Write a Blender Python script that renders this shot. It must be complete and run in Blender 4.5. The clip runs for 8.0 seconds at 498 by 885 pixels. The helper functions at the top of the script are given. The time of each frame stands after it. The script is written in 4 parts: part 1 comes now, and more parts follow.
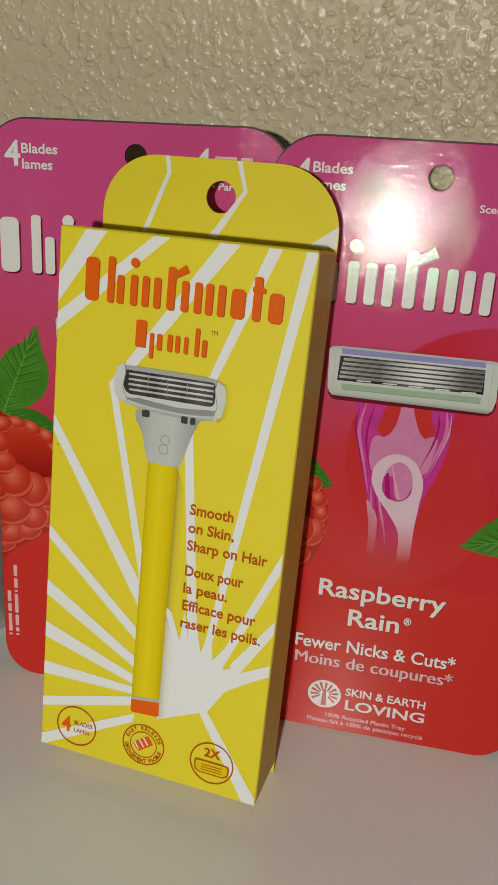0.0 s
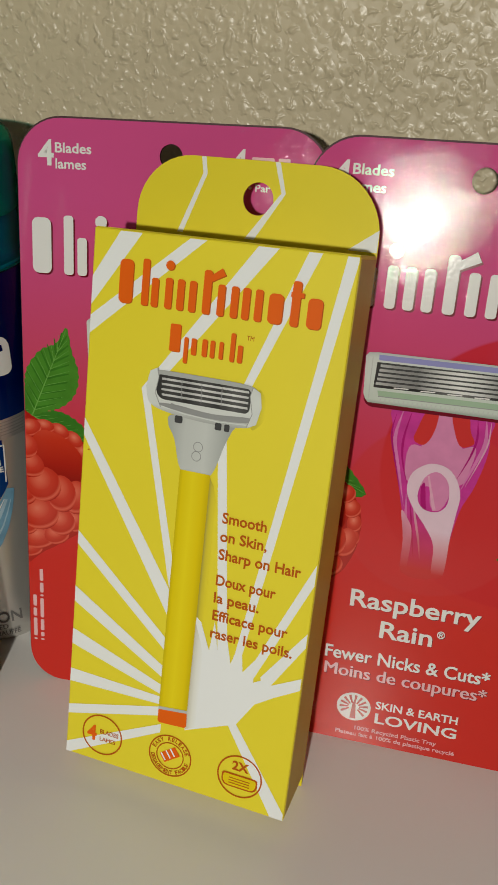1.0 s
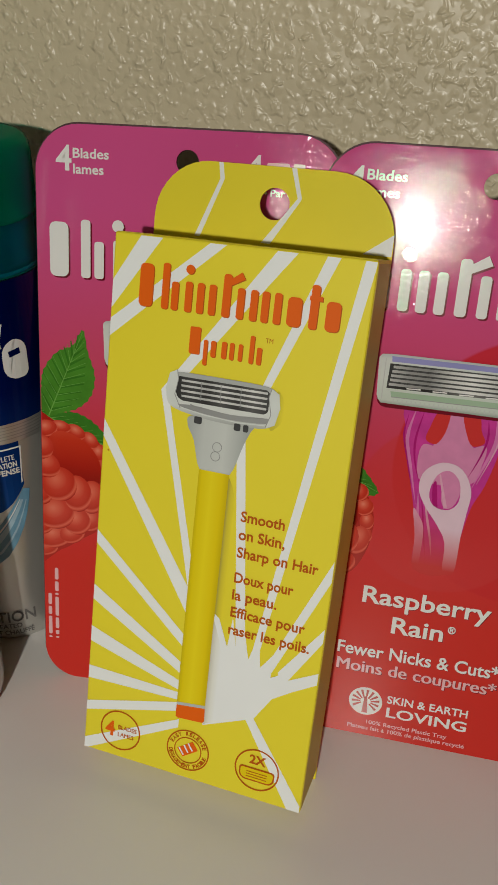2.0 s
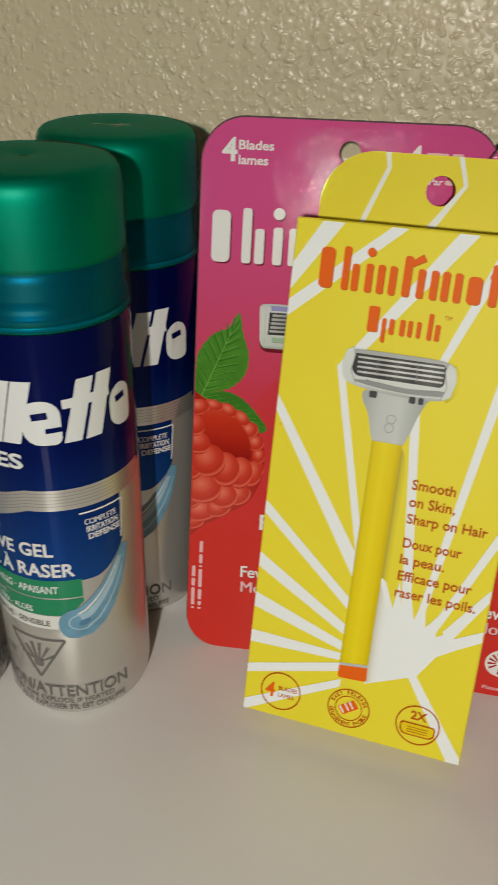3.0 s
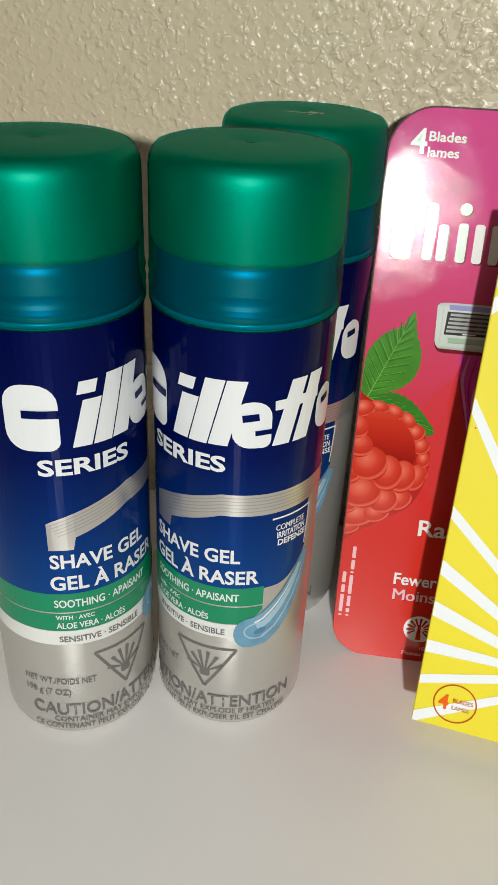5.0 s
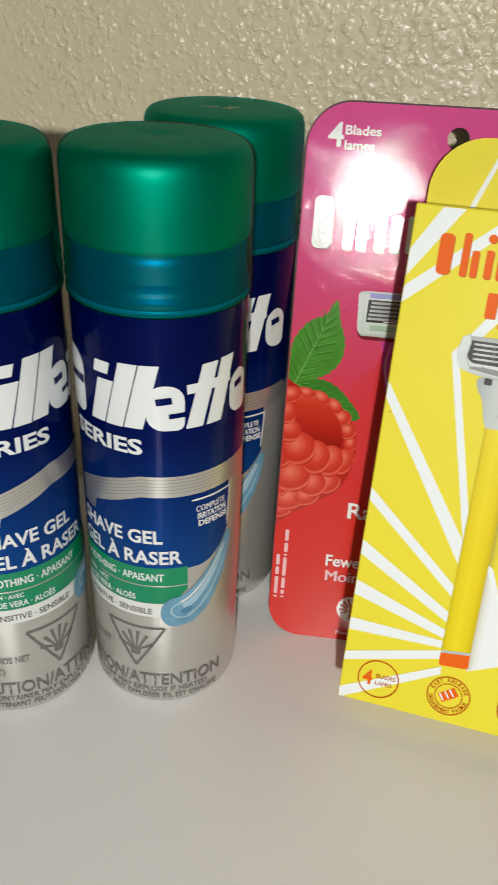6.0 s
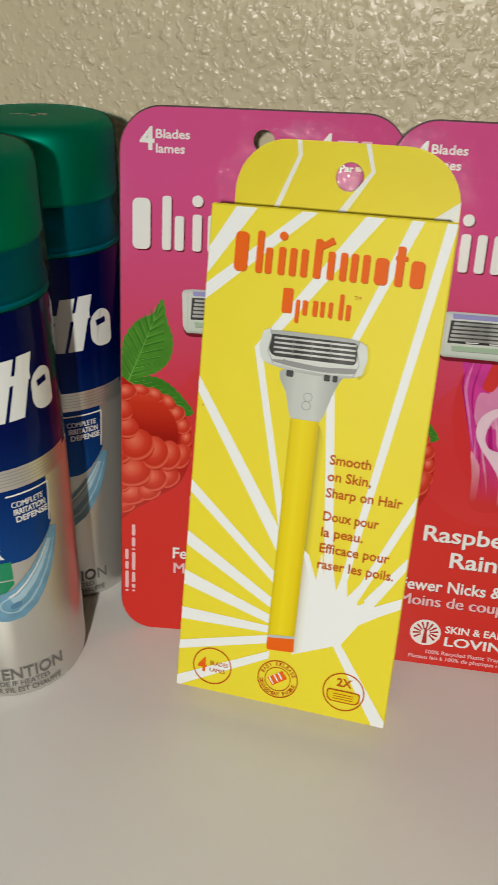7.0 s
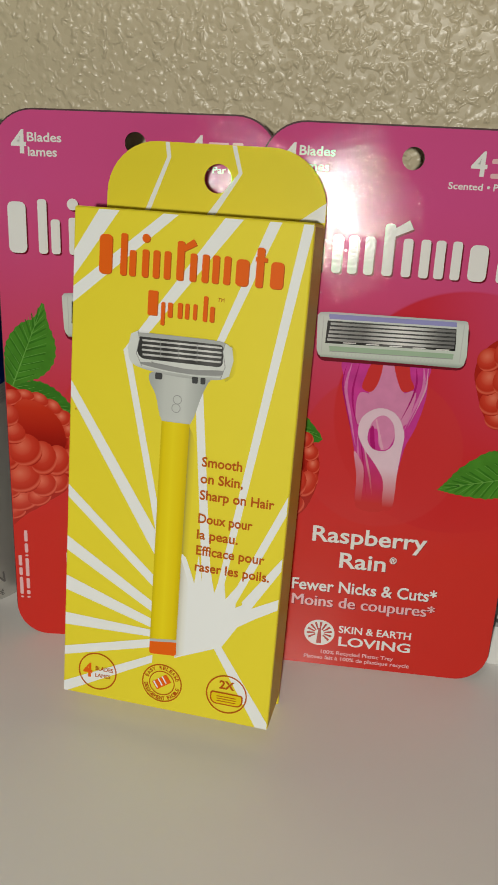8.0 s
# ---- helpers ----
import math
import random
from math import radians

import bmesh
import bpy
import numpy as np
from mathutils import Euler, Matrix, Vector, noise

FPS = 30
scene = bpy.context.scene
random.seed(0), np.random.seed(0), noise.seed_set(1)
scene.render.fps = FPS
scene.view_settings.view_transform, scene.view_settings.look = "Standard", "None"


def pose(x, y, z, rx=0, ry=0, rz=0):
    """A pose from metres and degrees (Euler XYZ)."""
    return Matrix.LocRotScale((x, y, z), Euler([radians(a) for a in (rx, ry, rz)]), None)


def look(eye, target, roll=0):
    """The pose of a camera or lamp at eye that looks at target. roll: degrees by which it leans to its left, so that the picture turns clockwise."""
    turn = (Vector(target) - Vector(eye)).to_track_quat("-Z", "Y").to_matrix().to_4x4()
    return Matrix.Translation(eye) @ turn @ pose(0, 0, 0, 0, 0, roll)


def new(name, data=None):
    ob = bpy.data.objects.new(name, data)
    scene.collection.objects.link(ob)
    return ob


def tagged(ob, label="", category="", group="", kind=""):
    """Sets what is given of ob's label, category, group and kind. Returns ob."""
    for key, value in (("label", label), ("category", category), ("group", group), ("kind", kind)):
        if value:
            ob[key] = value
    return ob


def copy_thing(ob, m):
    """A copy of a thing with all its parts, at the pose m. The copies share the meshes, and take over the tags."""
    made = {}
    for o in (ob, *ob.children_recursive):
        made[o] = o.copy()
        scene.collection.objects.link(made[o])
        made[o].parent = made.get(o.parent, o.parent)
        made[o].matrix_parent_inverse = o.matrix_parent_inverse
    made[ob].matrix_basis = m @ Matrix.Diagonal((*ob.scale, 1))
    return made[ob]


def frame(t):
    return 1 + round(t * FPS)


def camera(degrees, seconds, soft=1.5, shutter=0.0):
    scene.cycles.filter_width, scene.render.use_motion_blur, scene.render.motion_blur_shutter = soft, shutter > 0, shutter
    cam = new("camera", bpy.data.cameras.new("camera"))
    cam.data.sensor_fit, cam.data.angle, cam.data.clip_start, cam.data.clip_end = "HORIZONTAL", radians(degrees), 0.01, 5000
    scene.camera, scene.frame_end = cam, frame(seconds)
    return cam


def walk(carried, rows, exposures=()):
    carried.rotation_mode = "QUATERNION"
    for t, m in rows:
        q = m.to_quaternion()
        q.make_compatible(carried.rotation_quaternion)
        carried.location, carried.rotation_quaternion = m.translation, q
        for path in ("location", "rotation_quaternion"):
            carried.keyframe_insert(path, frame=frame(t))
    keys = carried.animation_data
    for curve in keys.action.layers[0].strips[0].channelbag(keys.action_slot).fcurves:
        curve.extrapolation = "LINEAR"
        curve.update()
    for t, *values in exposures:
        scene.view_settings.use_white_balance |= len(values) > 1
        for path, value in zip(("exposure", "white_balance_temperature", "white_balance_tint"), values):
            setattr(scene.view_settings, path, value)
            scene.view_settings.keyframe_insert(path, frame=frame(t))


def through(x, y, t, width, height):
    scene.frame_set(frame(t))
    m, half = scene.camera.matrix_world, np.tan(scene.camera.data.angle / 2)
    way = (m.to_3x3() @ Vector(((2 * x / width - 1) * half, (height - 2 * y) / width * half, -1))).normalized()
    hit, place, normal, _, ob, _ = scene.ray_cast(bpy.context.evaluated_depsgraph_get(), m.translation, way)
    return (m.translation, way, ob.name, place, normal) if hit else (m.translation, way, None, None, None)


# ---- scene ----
SOFT, SHUTTER = 1.2, 0.3
EXPOSURES = ((0.0, -0.3, 6500, 9), (1.0, -0.25, 6500, 8), (2.5, -0.4, 6500, 9), (3.0, -0.12, 6480, 9), (3.5, 0.12, 6450, 9), (4.2, 0.23, 6400, 10), (5.5, 0.43, 5900, 9), (6.0, 0.28, 6100, 9), (6.5, 0.12, 6350, 9), (7.0, 0.08, 6350, 9), (7.5, 0.0, 6400, 8), (8.0, -0.17, 6450, 8))
cam = camera(35.03, 8.0, soft=SOFT, shutter=SHUTTER)
ROWS = [
    (0.0, 0.0000, 0.0240, 0.2342, 59.27, -1.09, 14.90),
    (0.5, 0.0007, 0.0294, 0.2332, 59.21, -1.10, 15.53),
    (1.0, -0.0062, 0.0281, 0.2334, 59.22, -1.13, 16.38),
    (2.3, -0.0186, 0.0154, 0.2374, 59.14, -1.37, 15.24),
    (2.5, -0.0292, 0.0084, 0.2381, 59.17, -1.41, 14.99),
    (3.0, -0.0605, -0.0087, 0.2355, 59.12, -1.13, 15.23),
    (3.5, -0.0923, -0.0173, 0.2349, 59.24, -1.27, 15.10),
    (4.0, -0.1166, -0.0174, 0.2300, 59.14, -1.52, 15.34),
    (4.2, -0.1203, -0.0164, 0.2294, 59.24, -1.54, 15.53),
    (5.3, -0.1239, -0.0154, 0.2308, 58.61, -2.45, 14.72),
    (5.5, -0.1195, -0.0162, 0.2310, 58.56, -2.44, 14.51),
    (6.0, -0.1002, -0.0189, 0.2319, 58.65, -2.12, 14.22),
    (6.5, -0.0706, -0.0168, 0.2336, 58.65, -1.81, 12.90),
    (7.0, -0.0481, -0.0154, 0.2348, 59.00, -1.49, 11.62),
    (7.5, -0.0255, -0.0113, 0.2337, 59.17, -1.35, 10.31),
    (8.0, -0.0135, -0.0082, 0.2354, 59.20, -1.36, 9.94),
]
walk(cam, [(t, pose(x, y, z, rx, ry, rz)) for t, x, y, z, rx, ry, rz in ROWS], EXPOSURES)

# ---- light: one small bright flash lamp behind the lens, and an added dim overhead fill ----
flash = new("flash_lamp", bpy.data.lights.new("flash_lamp", "SPOT"))
flash.data.energy, flash.data.shadow_soft_size = 17.5, 0.013
flash.data.color = (1.0, 0.96, 0.86)
flash.data.spot_size, flash.data.spot_blend = radians(80), 1.0
flash.matrix_world = look((0.002, -0.54, 0.348), (-0.14, 0.20, 0.06))
# unseen fill, added overhead to lift the counter and the shadows
overhead_fill = new("overhead_fill", bpy.data.lights.new("overhead_fill", "AREA"))
overhead_fill.data.energy, overhead_fill.data.size, overhead_fill.data.color = 1.1, 0.5, (1.0, 0.90, 0.76)
overhead_fill.matrix_world = pose(-0.1, -0.35, 1.49)
world = bpy.data.worlds.new("world")
world.use_nodes = True
world.node_tree.nodes["Background"].inputs[0].default_value = (0.9, 0.85, 0.75, 1)
world.node_tree.nodes["Background"].inputs[1].default_value = 0.006
scene.world = world


# ---- materials ----
def nodes_of(name):
    m = bpy.data.materials.new(name)
    m.use_nodes = True
    return m, m.node_tree.nodes, m.node_tree.links, m.node_tree.nodes["Principled BSDF"]


def surface(name, colour, rough=0.5, metal=0.0, spot=0.08, scale=60.0, bump=0.0, bump_scale=900.0, coat=0.0, spec=0.5, coords="Object"):
    """A painted, printed or plastic surface with stains at one scale and fine relief at another."""
    m, n, l, b = nodes_of(name)
    b.inputs["Roughness"].default_value, b.inputs["Metallic"].default_value = rough, metal
    b.inputs["Coat Weight"].default_value, b.inputs["Coat Roughness"].default_value = coat, 0.12
    b.inputs["Specular IOR Level"].default_value, b.inputs["Coat IOR"].default_value = spec, 1.25
    tc = n.new("ShaderNodeTexCoord")
    noise_1 = n.new("ShaderNodeTexNoise")
    noise_1.inputs["Scale"].default_value, noise_1.inputs["Detail"].default_value = scale, 4
    l.new(tc.outputs[coords], noise_1.inputs["Vector"])
    ramp = n.new("ShaderNodeMapRange")
    ramp.inputs["To Min"].default_value, ramp.inputs["To Max"].default_value = 1 - spot, 1 + spot
    l.new(noise_1.outputs["Fac"], ramp.inputs["Value"])
    mul = n.new("ShaderNodeVectorMath")
    mul.operation = "SCALE"
    mul.inputs[0].default_value = colour
    l.new(ramp.outputs[0], mul.inputs["Scale"])
    l.new(mul.outputs[0], b.inputs["Base Color"])
    if bump:
        noise_2 = n.new("ShaderNodeTexNoise")
        noise_2.inputs["Scale"].default_value, noise_2.inputs["Detail"].default_value = bump_scale, 3
        l.new(tc.outputs[coords], noise_2.inputs["Vector"])
        bp = n.new("ShaderNodeBump")
        bp.inputs["Strength"].default_value, bp.inputs["Distance"].default_value = bump, 0.0004
        l.new(noise_2.outputs["Fac"], bp.inputs["Height"])
        l.new(bp.outputs[0], b.inputs["Normal"])
        if coat:
            l.new(bp.outputs[0], b.inputs["Coat Normal"])
    return m


def math_node(n, l, op, a, b=None):
    k = n.new("ShaderNodeMath")
    k.operation = op
    for i, v in enumerate((a, b)):
        if v is None:
            continue
        if isinstance(v, (int, float)):
            k.inputs[i].default_value = v
        else:
            l.new(v, k.inputs[i])
    return k.outputs[0]


def mix_node(n, l, fac, a, b):
    k = n.new("ShaderNodeMix")
    k.data_type = "RGBA"
    if isinstance(fac, (int, float)):
        k.inputs["Factor"].default_value = fac
    else:
        l.new(fac, k.inputs["Factor"])
    for key, v in ((6, a), (7, b)):
        if isinstance(v, tuple):
            k.inputs[key].default_value = (*v, 1)
        else:
            l.new(v, k.inputs[key])
    return k.outputs[2]


def wall_paint():
    """Beige semi-gloss paint over a sprayed knock-down texture."""
    m, n, l, b = nodes_of("textured_wall_paint")
    tc = n.new("ShaderNodeTexCoord")
    big = n.new("ShaderNodeTexNoise")
    big.inputs["Scale"].default_value, big.inputs["Detail"].default_value = 9, 3
    l.new(tc.outputs["Object"], big.inputs["Vector"])
    l.new(mix_node(n, l, big.outputs["Fac"], (0.575, 0.50, 0.345), (0.66, 0.578, 0.408)), b.inputs["Base Color"])
    blob = n.new("ShaderNodeTexNoise")
    blob.inputs["Scale"].default_value, blob.inputs["Detail"].default_value = 330, 1.0
    blob.inputs["Distortion"].default_value = 0.35
    l.new(tc.outputs["Object"], blob.inputs["Vector"])
    step = n.new("ShaderNodeMapRange")
    step.interpolation_type = "SMOOTHSTEP"
    step.inputs["From Min"].default_value, step.inputs["From Max"].default_value = 0.48, 0.80
    l.new(blob.outputs["Fac"], step.inputs["Value"])
    drops = n.new("ShaderNodeTexVoronoi")
    drops.feature, drops.inputs["Scale"].default_value = "SMOOTH_F1", 300
    l.new(tc.outputs["Object"], drops.inputs["Vector"])
    drop = n.new("ShaderNodeMapRange")
    drop.inputs["From Min"].default_value, drop.inputs["From Max"].default_value = 0.45, 0.05
    l.new(drops.outputs["Distance"], drop.inputs["Value"])
    fine = n.new("ShaderNodeTexNoise")
    fine.inputs["Scale"].default_value, fine.inputs["Detail"].default_value = 110, 1.5
    l.new(tc.outputs["Object"], fine.inputs["Vector"])
    patch = n.new("ShaderNodeMapRange")
    patch.inputs["From Min"].default_value, patch.inputs["From Max"].default_value = 0.38, 0.60
    patch.inputs["To Min"].default_value, patch.inputs["To Max"].default_value = 0.65, 1.0
    spread = n.new("ShaderNodeTexNoise")
    spread.inputs["Scale"].default_value = 26
    l.new(tc.outputs["Object"], spread.inputs["Vector"])
    l.new(spread.outputs["Fac"], patch.inputs["Value"])
    relief = math_node(n, l, "MULTIPLY", math_node(n, l, "ADD", step.outputs[0], math_node(n, l, "MULTIPLY", drop.outputs[0], 0.75)), patch.outputs[0])
    height = math_node(n, l, "ADD", relief, math_node(n, l, "MULTIPLY", fine.outputs["Fac"], 1.1))
    bp = n.new("ShaderNodeBump")
    bp.inputs["Strength"].default_value, bp.inputs["Distance"].default_value = 0.72, 0.0008
    l.new(height, bp.inputs["Height"])
    l.new(bp.outputs[0], b.inputs["Normal"])
    b.inputs["Roughness"].default_value, b.inputs["Specular IOR Level"].default_value = 0.32, 0.42
    return m


def package_print():
    """Glossy card: magenta above, red below, with two large soft-edged discs in the design."""
    m, n, l, b = nodes_of("glossy_magenta_red_card")
    tc = n.new("ShaderNodeTexCoord")
    sep = n.new("ShaderNodeSeparateXYZ")
    l.new(tc.outputs["Object"], sep.inputs[0])
    x, y = sep.outputs[0], sep.outputs[1]
    ramp = n.new("ShaderNodeValToRGB")
    l.new(math_node(n, l, "MULTIPLY", y, 5.0), ramp.inputs[0])
    els = ramp.color_ramp.elements
    els[0].position, els[0].color = 0.25, (0.61, 0.030, 0.021, 1)
    els[1].position, els[1].color = 0.88, (0.62, 0.084, 0.265, 1)
    for p, c in ((0.45, (0.60, 0.036, 0.044, 1)), (0.62, (0.59, 0.066, 0.140, 1)), (0.74, (0.61, 0.077, 0.21, 1))):
        els.new(p).color = c

    def disc(cx, cy, r, soft):
        dx, dy = math_node(n, l, "SUBTRACT", x, cx), math_node(n, l, "SUBTRACT", y, cy)
        d = math_node(n, l, "SQRT", math_node(n, l, "ADD", math_node(n, l, "MULTIPLY", dx, dx), math_node(n, l, "MULTIPLY", dy, dy)))
        k = n.new("ShaderNodeMapRange")
        k.inputs["From Min"].default_value, k.inputs["From Max"].default_value = r + soft, r - soft
        l.new(d, k.inputs["Value"])
        return k.outputs[0]

    fade = n.new("ShaderNodeMapRange")
    fade.inputs["From Min"].default_value, fade.inputs["From Max"].default_value = 0.008, 0.042
    fade.inputs["To Min"].default_value, fade.inputs["To Max"].default_value = 0.85, 0.25
    l.new(x, fade.inputs["Value"])
    col = mix_node(n, l, math_node(n, l, "MULTIPLY", disc(0.026, 0.105, 0.0440, 0.0004), fade.outputs[0]), ramp.outputs[0], (0.57, 0.022, 0.026))
    col = mix_node(n, l, math_node(n, l, "MULTIPLY", disc(0.0, 0.090, 0.0290, 0.0004), 0.55), col, (0.60, 0.045, 0.045))
    l.new(col, b.inputs["Base Color"])
    grain = n.new("ShaderNodeTexNoise")
    grain.inputs["Scale"].default_value, grain.inputs["Detail"].default_value = 800, 2
    l.new(tc.outputs["Object"], grain.inputs["Vector"])
    bp = n.new("ShaderNodeBump")
    bp.inputs["Strength"].default_value, bp.inputs["Distance"].default_value = 0.34, 0.00026
    l.new(grain.outputs["Fac"], bp.inputs["Height"])
    l.new(bp.outputs[0], b.inputs["Coat Normal"])
    b.inputs["Coat Weight"].default_value, b.inputs["Coat Roughness"].default_value = 0.42, 0.035
    b.inputs["Roughness"].default_value, b.inputs["Specular IOR Level"].default_value = 0.05, 0.05
    return m


def faded_print(name, colour, low, high, mottle=0.25):
    """Print that fades into the red of the card towards its lower end."""
    m, n, l, b = nodes_of(name)
    tc = n.new("ShaderNodeTexCoord")
    sep = n.new("ShaderNodeSeparateXYZ")
    l.new(tc.outputs["Object"], sep.inputs[0])
    k = n.new("ShaderNodeMapRange")
    k.inputs["From Min"].default_value, k.inputs["From Max"].default_value = low, high
    l.new(sep.outputs[1], k.inputs["Value"])
    streak = n.new("ShaderNodeTexNoise")
    streak.inputs["Scale"].default_value, streak.inputs["Detail"].default_value = 220, 2
    l.new(tc.outputs["Object"], streak.inputs["Vector"])
    lit = mix_node(n, l, streak.outputs["Fac"], tuple(c * (1 - mottle) for c in colour), tuple(min(1, c * (1 + mottle)) for c in colour))
    l.new(mix_node(n, l, k.outputs[0], (0.57, 0.035, 0.033), lit), b.inputs["Base Color"])
    b.inputs["Roughness"].default_value = 0.12
    return m


def ramp_print(name, axis, start, end, stops, rough=0.4, spec=0.2):
    """Print whose colour runs through the stops (place, colour) from start to end (mm) along one axis of the sheet."""
    m, n, l, b = nodes_of(name)
    tc = n.new("ShaderNodeTexCoord")
    sep = n.new("ShaderNodeSeparateXYZ")
    l.new(tc.outputs["Object"], sep.inputs[0])
    k = n.new("ShaderNodeMapRange")
    k.inputs["From Min"].default_value, k.inputs["From Max"].default_value = start * 0.001, end * 0.001
    l.new(sep.outputs[axis], k.inputs["Value"])
    ramp = n.new("ShaderNodeValToRGB")
    l.new(k.outputs[0], ramp.inputs[0])
    els = ramp.color_ramp.elements
    els[0].position, els[0].color = stops[0][0], (*stops[0][1], 1)
    els[1].position, els[1].color = stops[-1][0], (*stops[-1][1], 1)
    for p, c in stops[1:-1]:
        els.new(p).color = (*c, 1)
    l.new(ramp.outputs[0], b.inputs["Base Color"])
    b.inputs["Roughness"].default_value, b.inputs["Specular IOR Level"].default_value = rough, spec
    return m


def dome_print(name, stops):
    """Print that runs through the stops from the middle of a piece of one millimetre's radius to its rim."""
    m, n, l, b = nodes_of(name)
    tc = n.new("ShaderNodeTexCoord")
    shift = n.new("ShaderNodeVectorMath")
    shift.inputs[1].default_value = (0.00010, -0.00034, 0)
    l.new(tc.outputs["Object"], shift.inputs[0])
    size = n.new("ShaderNodeVectorMath")
    size.operation = "LENGTH"
    l.new(shift.outputs[0], size.inputs[0])
    ramp = n.new("ShaderNodeValToRGB")
    l.new(math_node(n, l, "MULTIPLY", size.outputs["Value"], 745.0), ramp.inputs[0])
    els = ramp.color_ramp.elements
    els[0].position, els[0].color = stops[0][0], (*stops[0][1], 1)
    els[1].position, els[1].color = stops[-1][0], (*stops[-1][1], 1)
    for p, c in stops[1:-1]:
        els.new(p).color = (*c, 1)
    l.new(ramp.outputs[0], b.inputs["Base Color"])
    b.inputs["Roughness"].default_value = 0.12
    return m


def grey(*values):
    """Evenly spaced grey stops."""
    return [(k / (len(values) - 1), (v, v * 1.01, v)) for k, v in enumerate(values)]


def frosted_plastic(name, colour, lobe, through):
    """Frosted coloured plastic: a diffuse part, a wide tinted gloss from its inside, some tinted see-through, a clear skin."""
    m, n, l, b = nodes_of(name)
    b.inputs["Base Color"].default_value, b.inputs["Roughness"].default_value = (*colour, 1), 0.32
    b.inputs["Specular IOR Level"].default_value = 0.15
    inner = n.new("ShaderNodeBsdfAnisotropic")
    inner.inputs["Color"].default_value, inner.inputs["Roughness"].default_value = (*lobe, 1), 0.50
    clear = n.new("ShaderNodeBsdfTransparent")
    clear.inputs[0].default_value = (*through, 1)
    grain = n.new("ShaderNodeTexNoise")
    grain.inputs["Scale"].default_value = 700
    bp = n.new("ShaderNodeBump")
    bp.inputs["Strength"].default_value, bp.inputs["Distance"].default_value = 0.08, 0.0003
    l.new(grain.outputs["Fac"], bp.inputs["Height"])
    l.new(bp.outputs[0], b.inputs["Normal"])
    first, second = n.new("ShaderNodeMixShader"), n.new("ShaderNodeMixShader")
    first.inputs[0].default_value, second.inputs[0].default_value = 0.30, 0.64
    l.new(b.outputs[0], first.inputs[1])
    l.new(inner.outputs[0], first.inputs[2])
    l.new(first.outputs[0], second.inputs[1])
    l.new(clear.outputs[0], second.inputs[2])
    l.new(second.outputs[0], n["Material Output"].inputs[0])
    return m


def inner_plastic():
    """The cap's satin inner cup: little diffuse colour, a wide sheen."""
    m, n, l, b = nodes_of("green_inner_plastic")
    b.inputs["Base Color"].default_value, b.inputs["Roughness"].default_value = (0.0, 0.17, 0.090, 1), 0.5
    sheen = n.new("ShaderNodeBsdfAnisotropic")
    sheen.inputs["Color"].default_value, sheen.inputs["Roughness"].default_value = (0.0, 0.95, 0.70, 1), 0.54
    mix = n.new("ShaderNodeMixShader")
    mix.inputs[0].default_value = 0.70
    l.new(b.outputs[0], mix.inputs[1])
    l.new(sheen.outputs[0], mix.inputs[2])
    l.new(mix.outputs[0], n["Material Output"].inputs[0])
    return m


def can_lacquer():
    """Glossy lacquer that runs from navy under the cap to a brighter blue in the panel."""
    m = ramp_print("blue_can_lacquer", 2, 66.0, 140.0, [(0.0, (0.008, 0.060, 0.26)), (0.30, (0.003, 0.030, 0.175)), (0.62, (0.0, 0.006, 0.088)), (1.0, (0.0, 0.003, 0.066))], 0.4, 0.0)
    b = m.node_tree.nodes["Principled BSDF"]
    b.inputs["Metallic"].default_value = 0.45
    b.inputs["Coat Weight"].default_value, b.inputs["Coat Roughness"].default_value, b.inputs["Coat IOR"].default_value = 1.0, 0.06, 1.15
    return m


WALL = wall_paint()
COUNTER = surface("off_white_laminate", (0.85, 0.825, 0.81), 0.26, spot=0.05, scale=14, bump=0.05, bump_scale=260, spec=0.32)
PLAIN = surface("plain_room_paint", (0.62, 0.57, 0.50), 0.6, scale=3)
FLOOR = surface("floor_vinyl", (0.30, 0.26, 0.22), 0.5, scale=5)
CARD = package_print()
# dark colour standing for the card's edge and its shadow on the wall
EDGE_SHADOW = surface("dark_edge_shadow", (0.06, 0.014, 0.022), 0.6)
TRAY = surface("grey_moulded_tray", (0.35, 0.33, 0.32), 0.4)
YELLOW = surface("yellow_carton", (0.82, 0.70, 0.030), 0.5, spot=0.04, scale=25, bump=0.05, bump_scale=1500, spec=0.25)
# carton yellow, darkened for the side that light only grazes
SIDE_SHADE = surface("shaded_carton_side", (0.56, 0.41, 0.05), 0.5, spot=0.15, scale=40, spec=0.2)
RAY = surface("pale_ray_print", (0.84, 0.87, 0.88), 0.5, spot=0.02, spec=0.22)
ORANGE = surface("orange_print", (0.80, 0.125, 0.003), 0.5, spot=0.03, spec=0.15)
RUST = surface("rust_print", (0.48, 0.10, 0.003), 0.5, spot=0.03, spec=0.15)
RAZOR_GREY = surface("pale_grey_print", (0.50, 0.52, 0.51), 0.4, spot=0.12, scale=120, spec=0.2)
RAZOR_PALE = surface("near_white_print", (0.66, 0.70, 0.68), 0.4, spot=0.10, scale=160, spec=0.2)
RAZOR_MID = surface("mid_grey_print", (0.30, 0.31, 0.31), 0.5, spot=0.15, scale=120, spec=0.22)
RAZOR_DARK = surface("dark_grey_print", (0.05, 0.052, 0.055), 0.5, spot=0.2, scale=150, spec=0.22)
HANDLE_YELLOW = surface("handle_yellow_print", (0.78, 0.60, 0.0), 0.5, spot=0.03, spec=0.22)
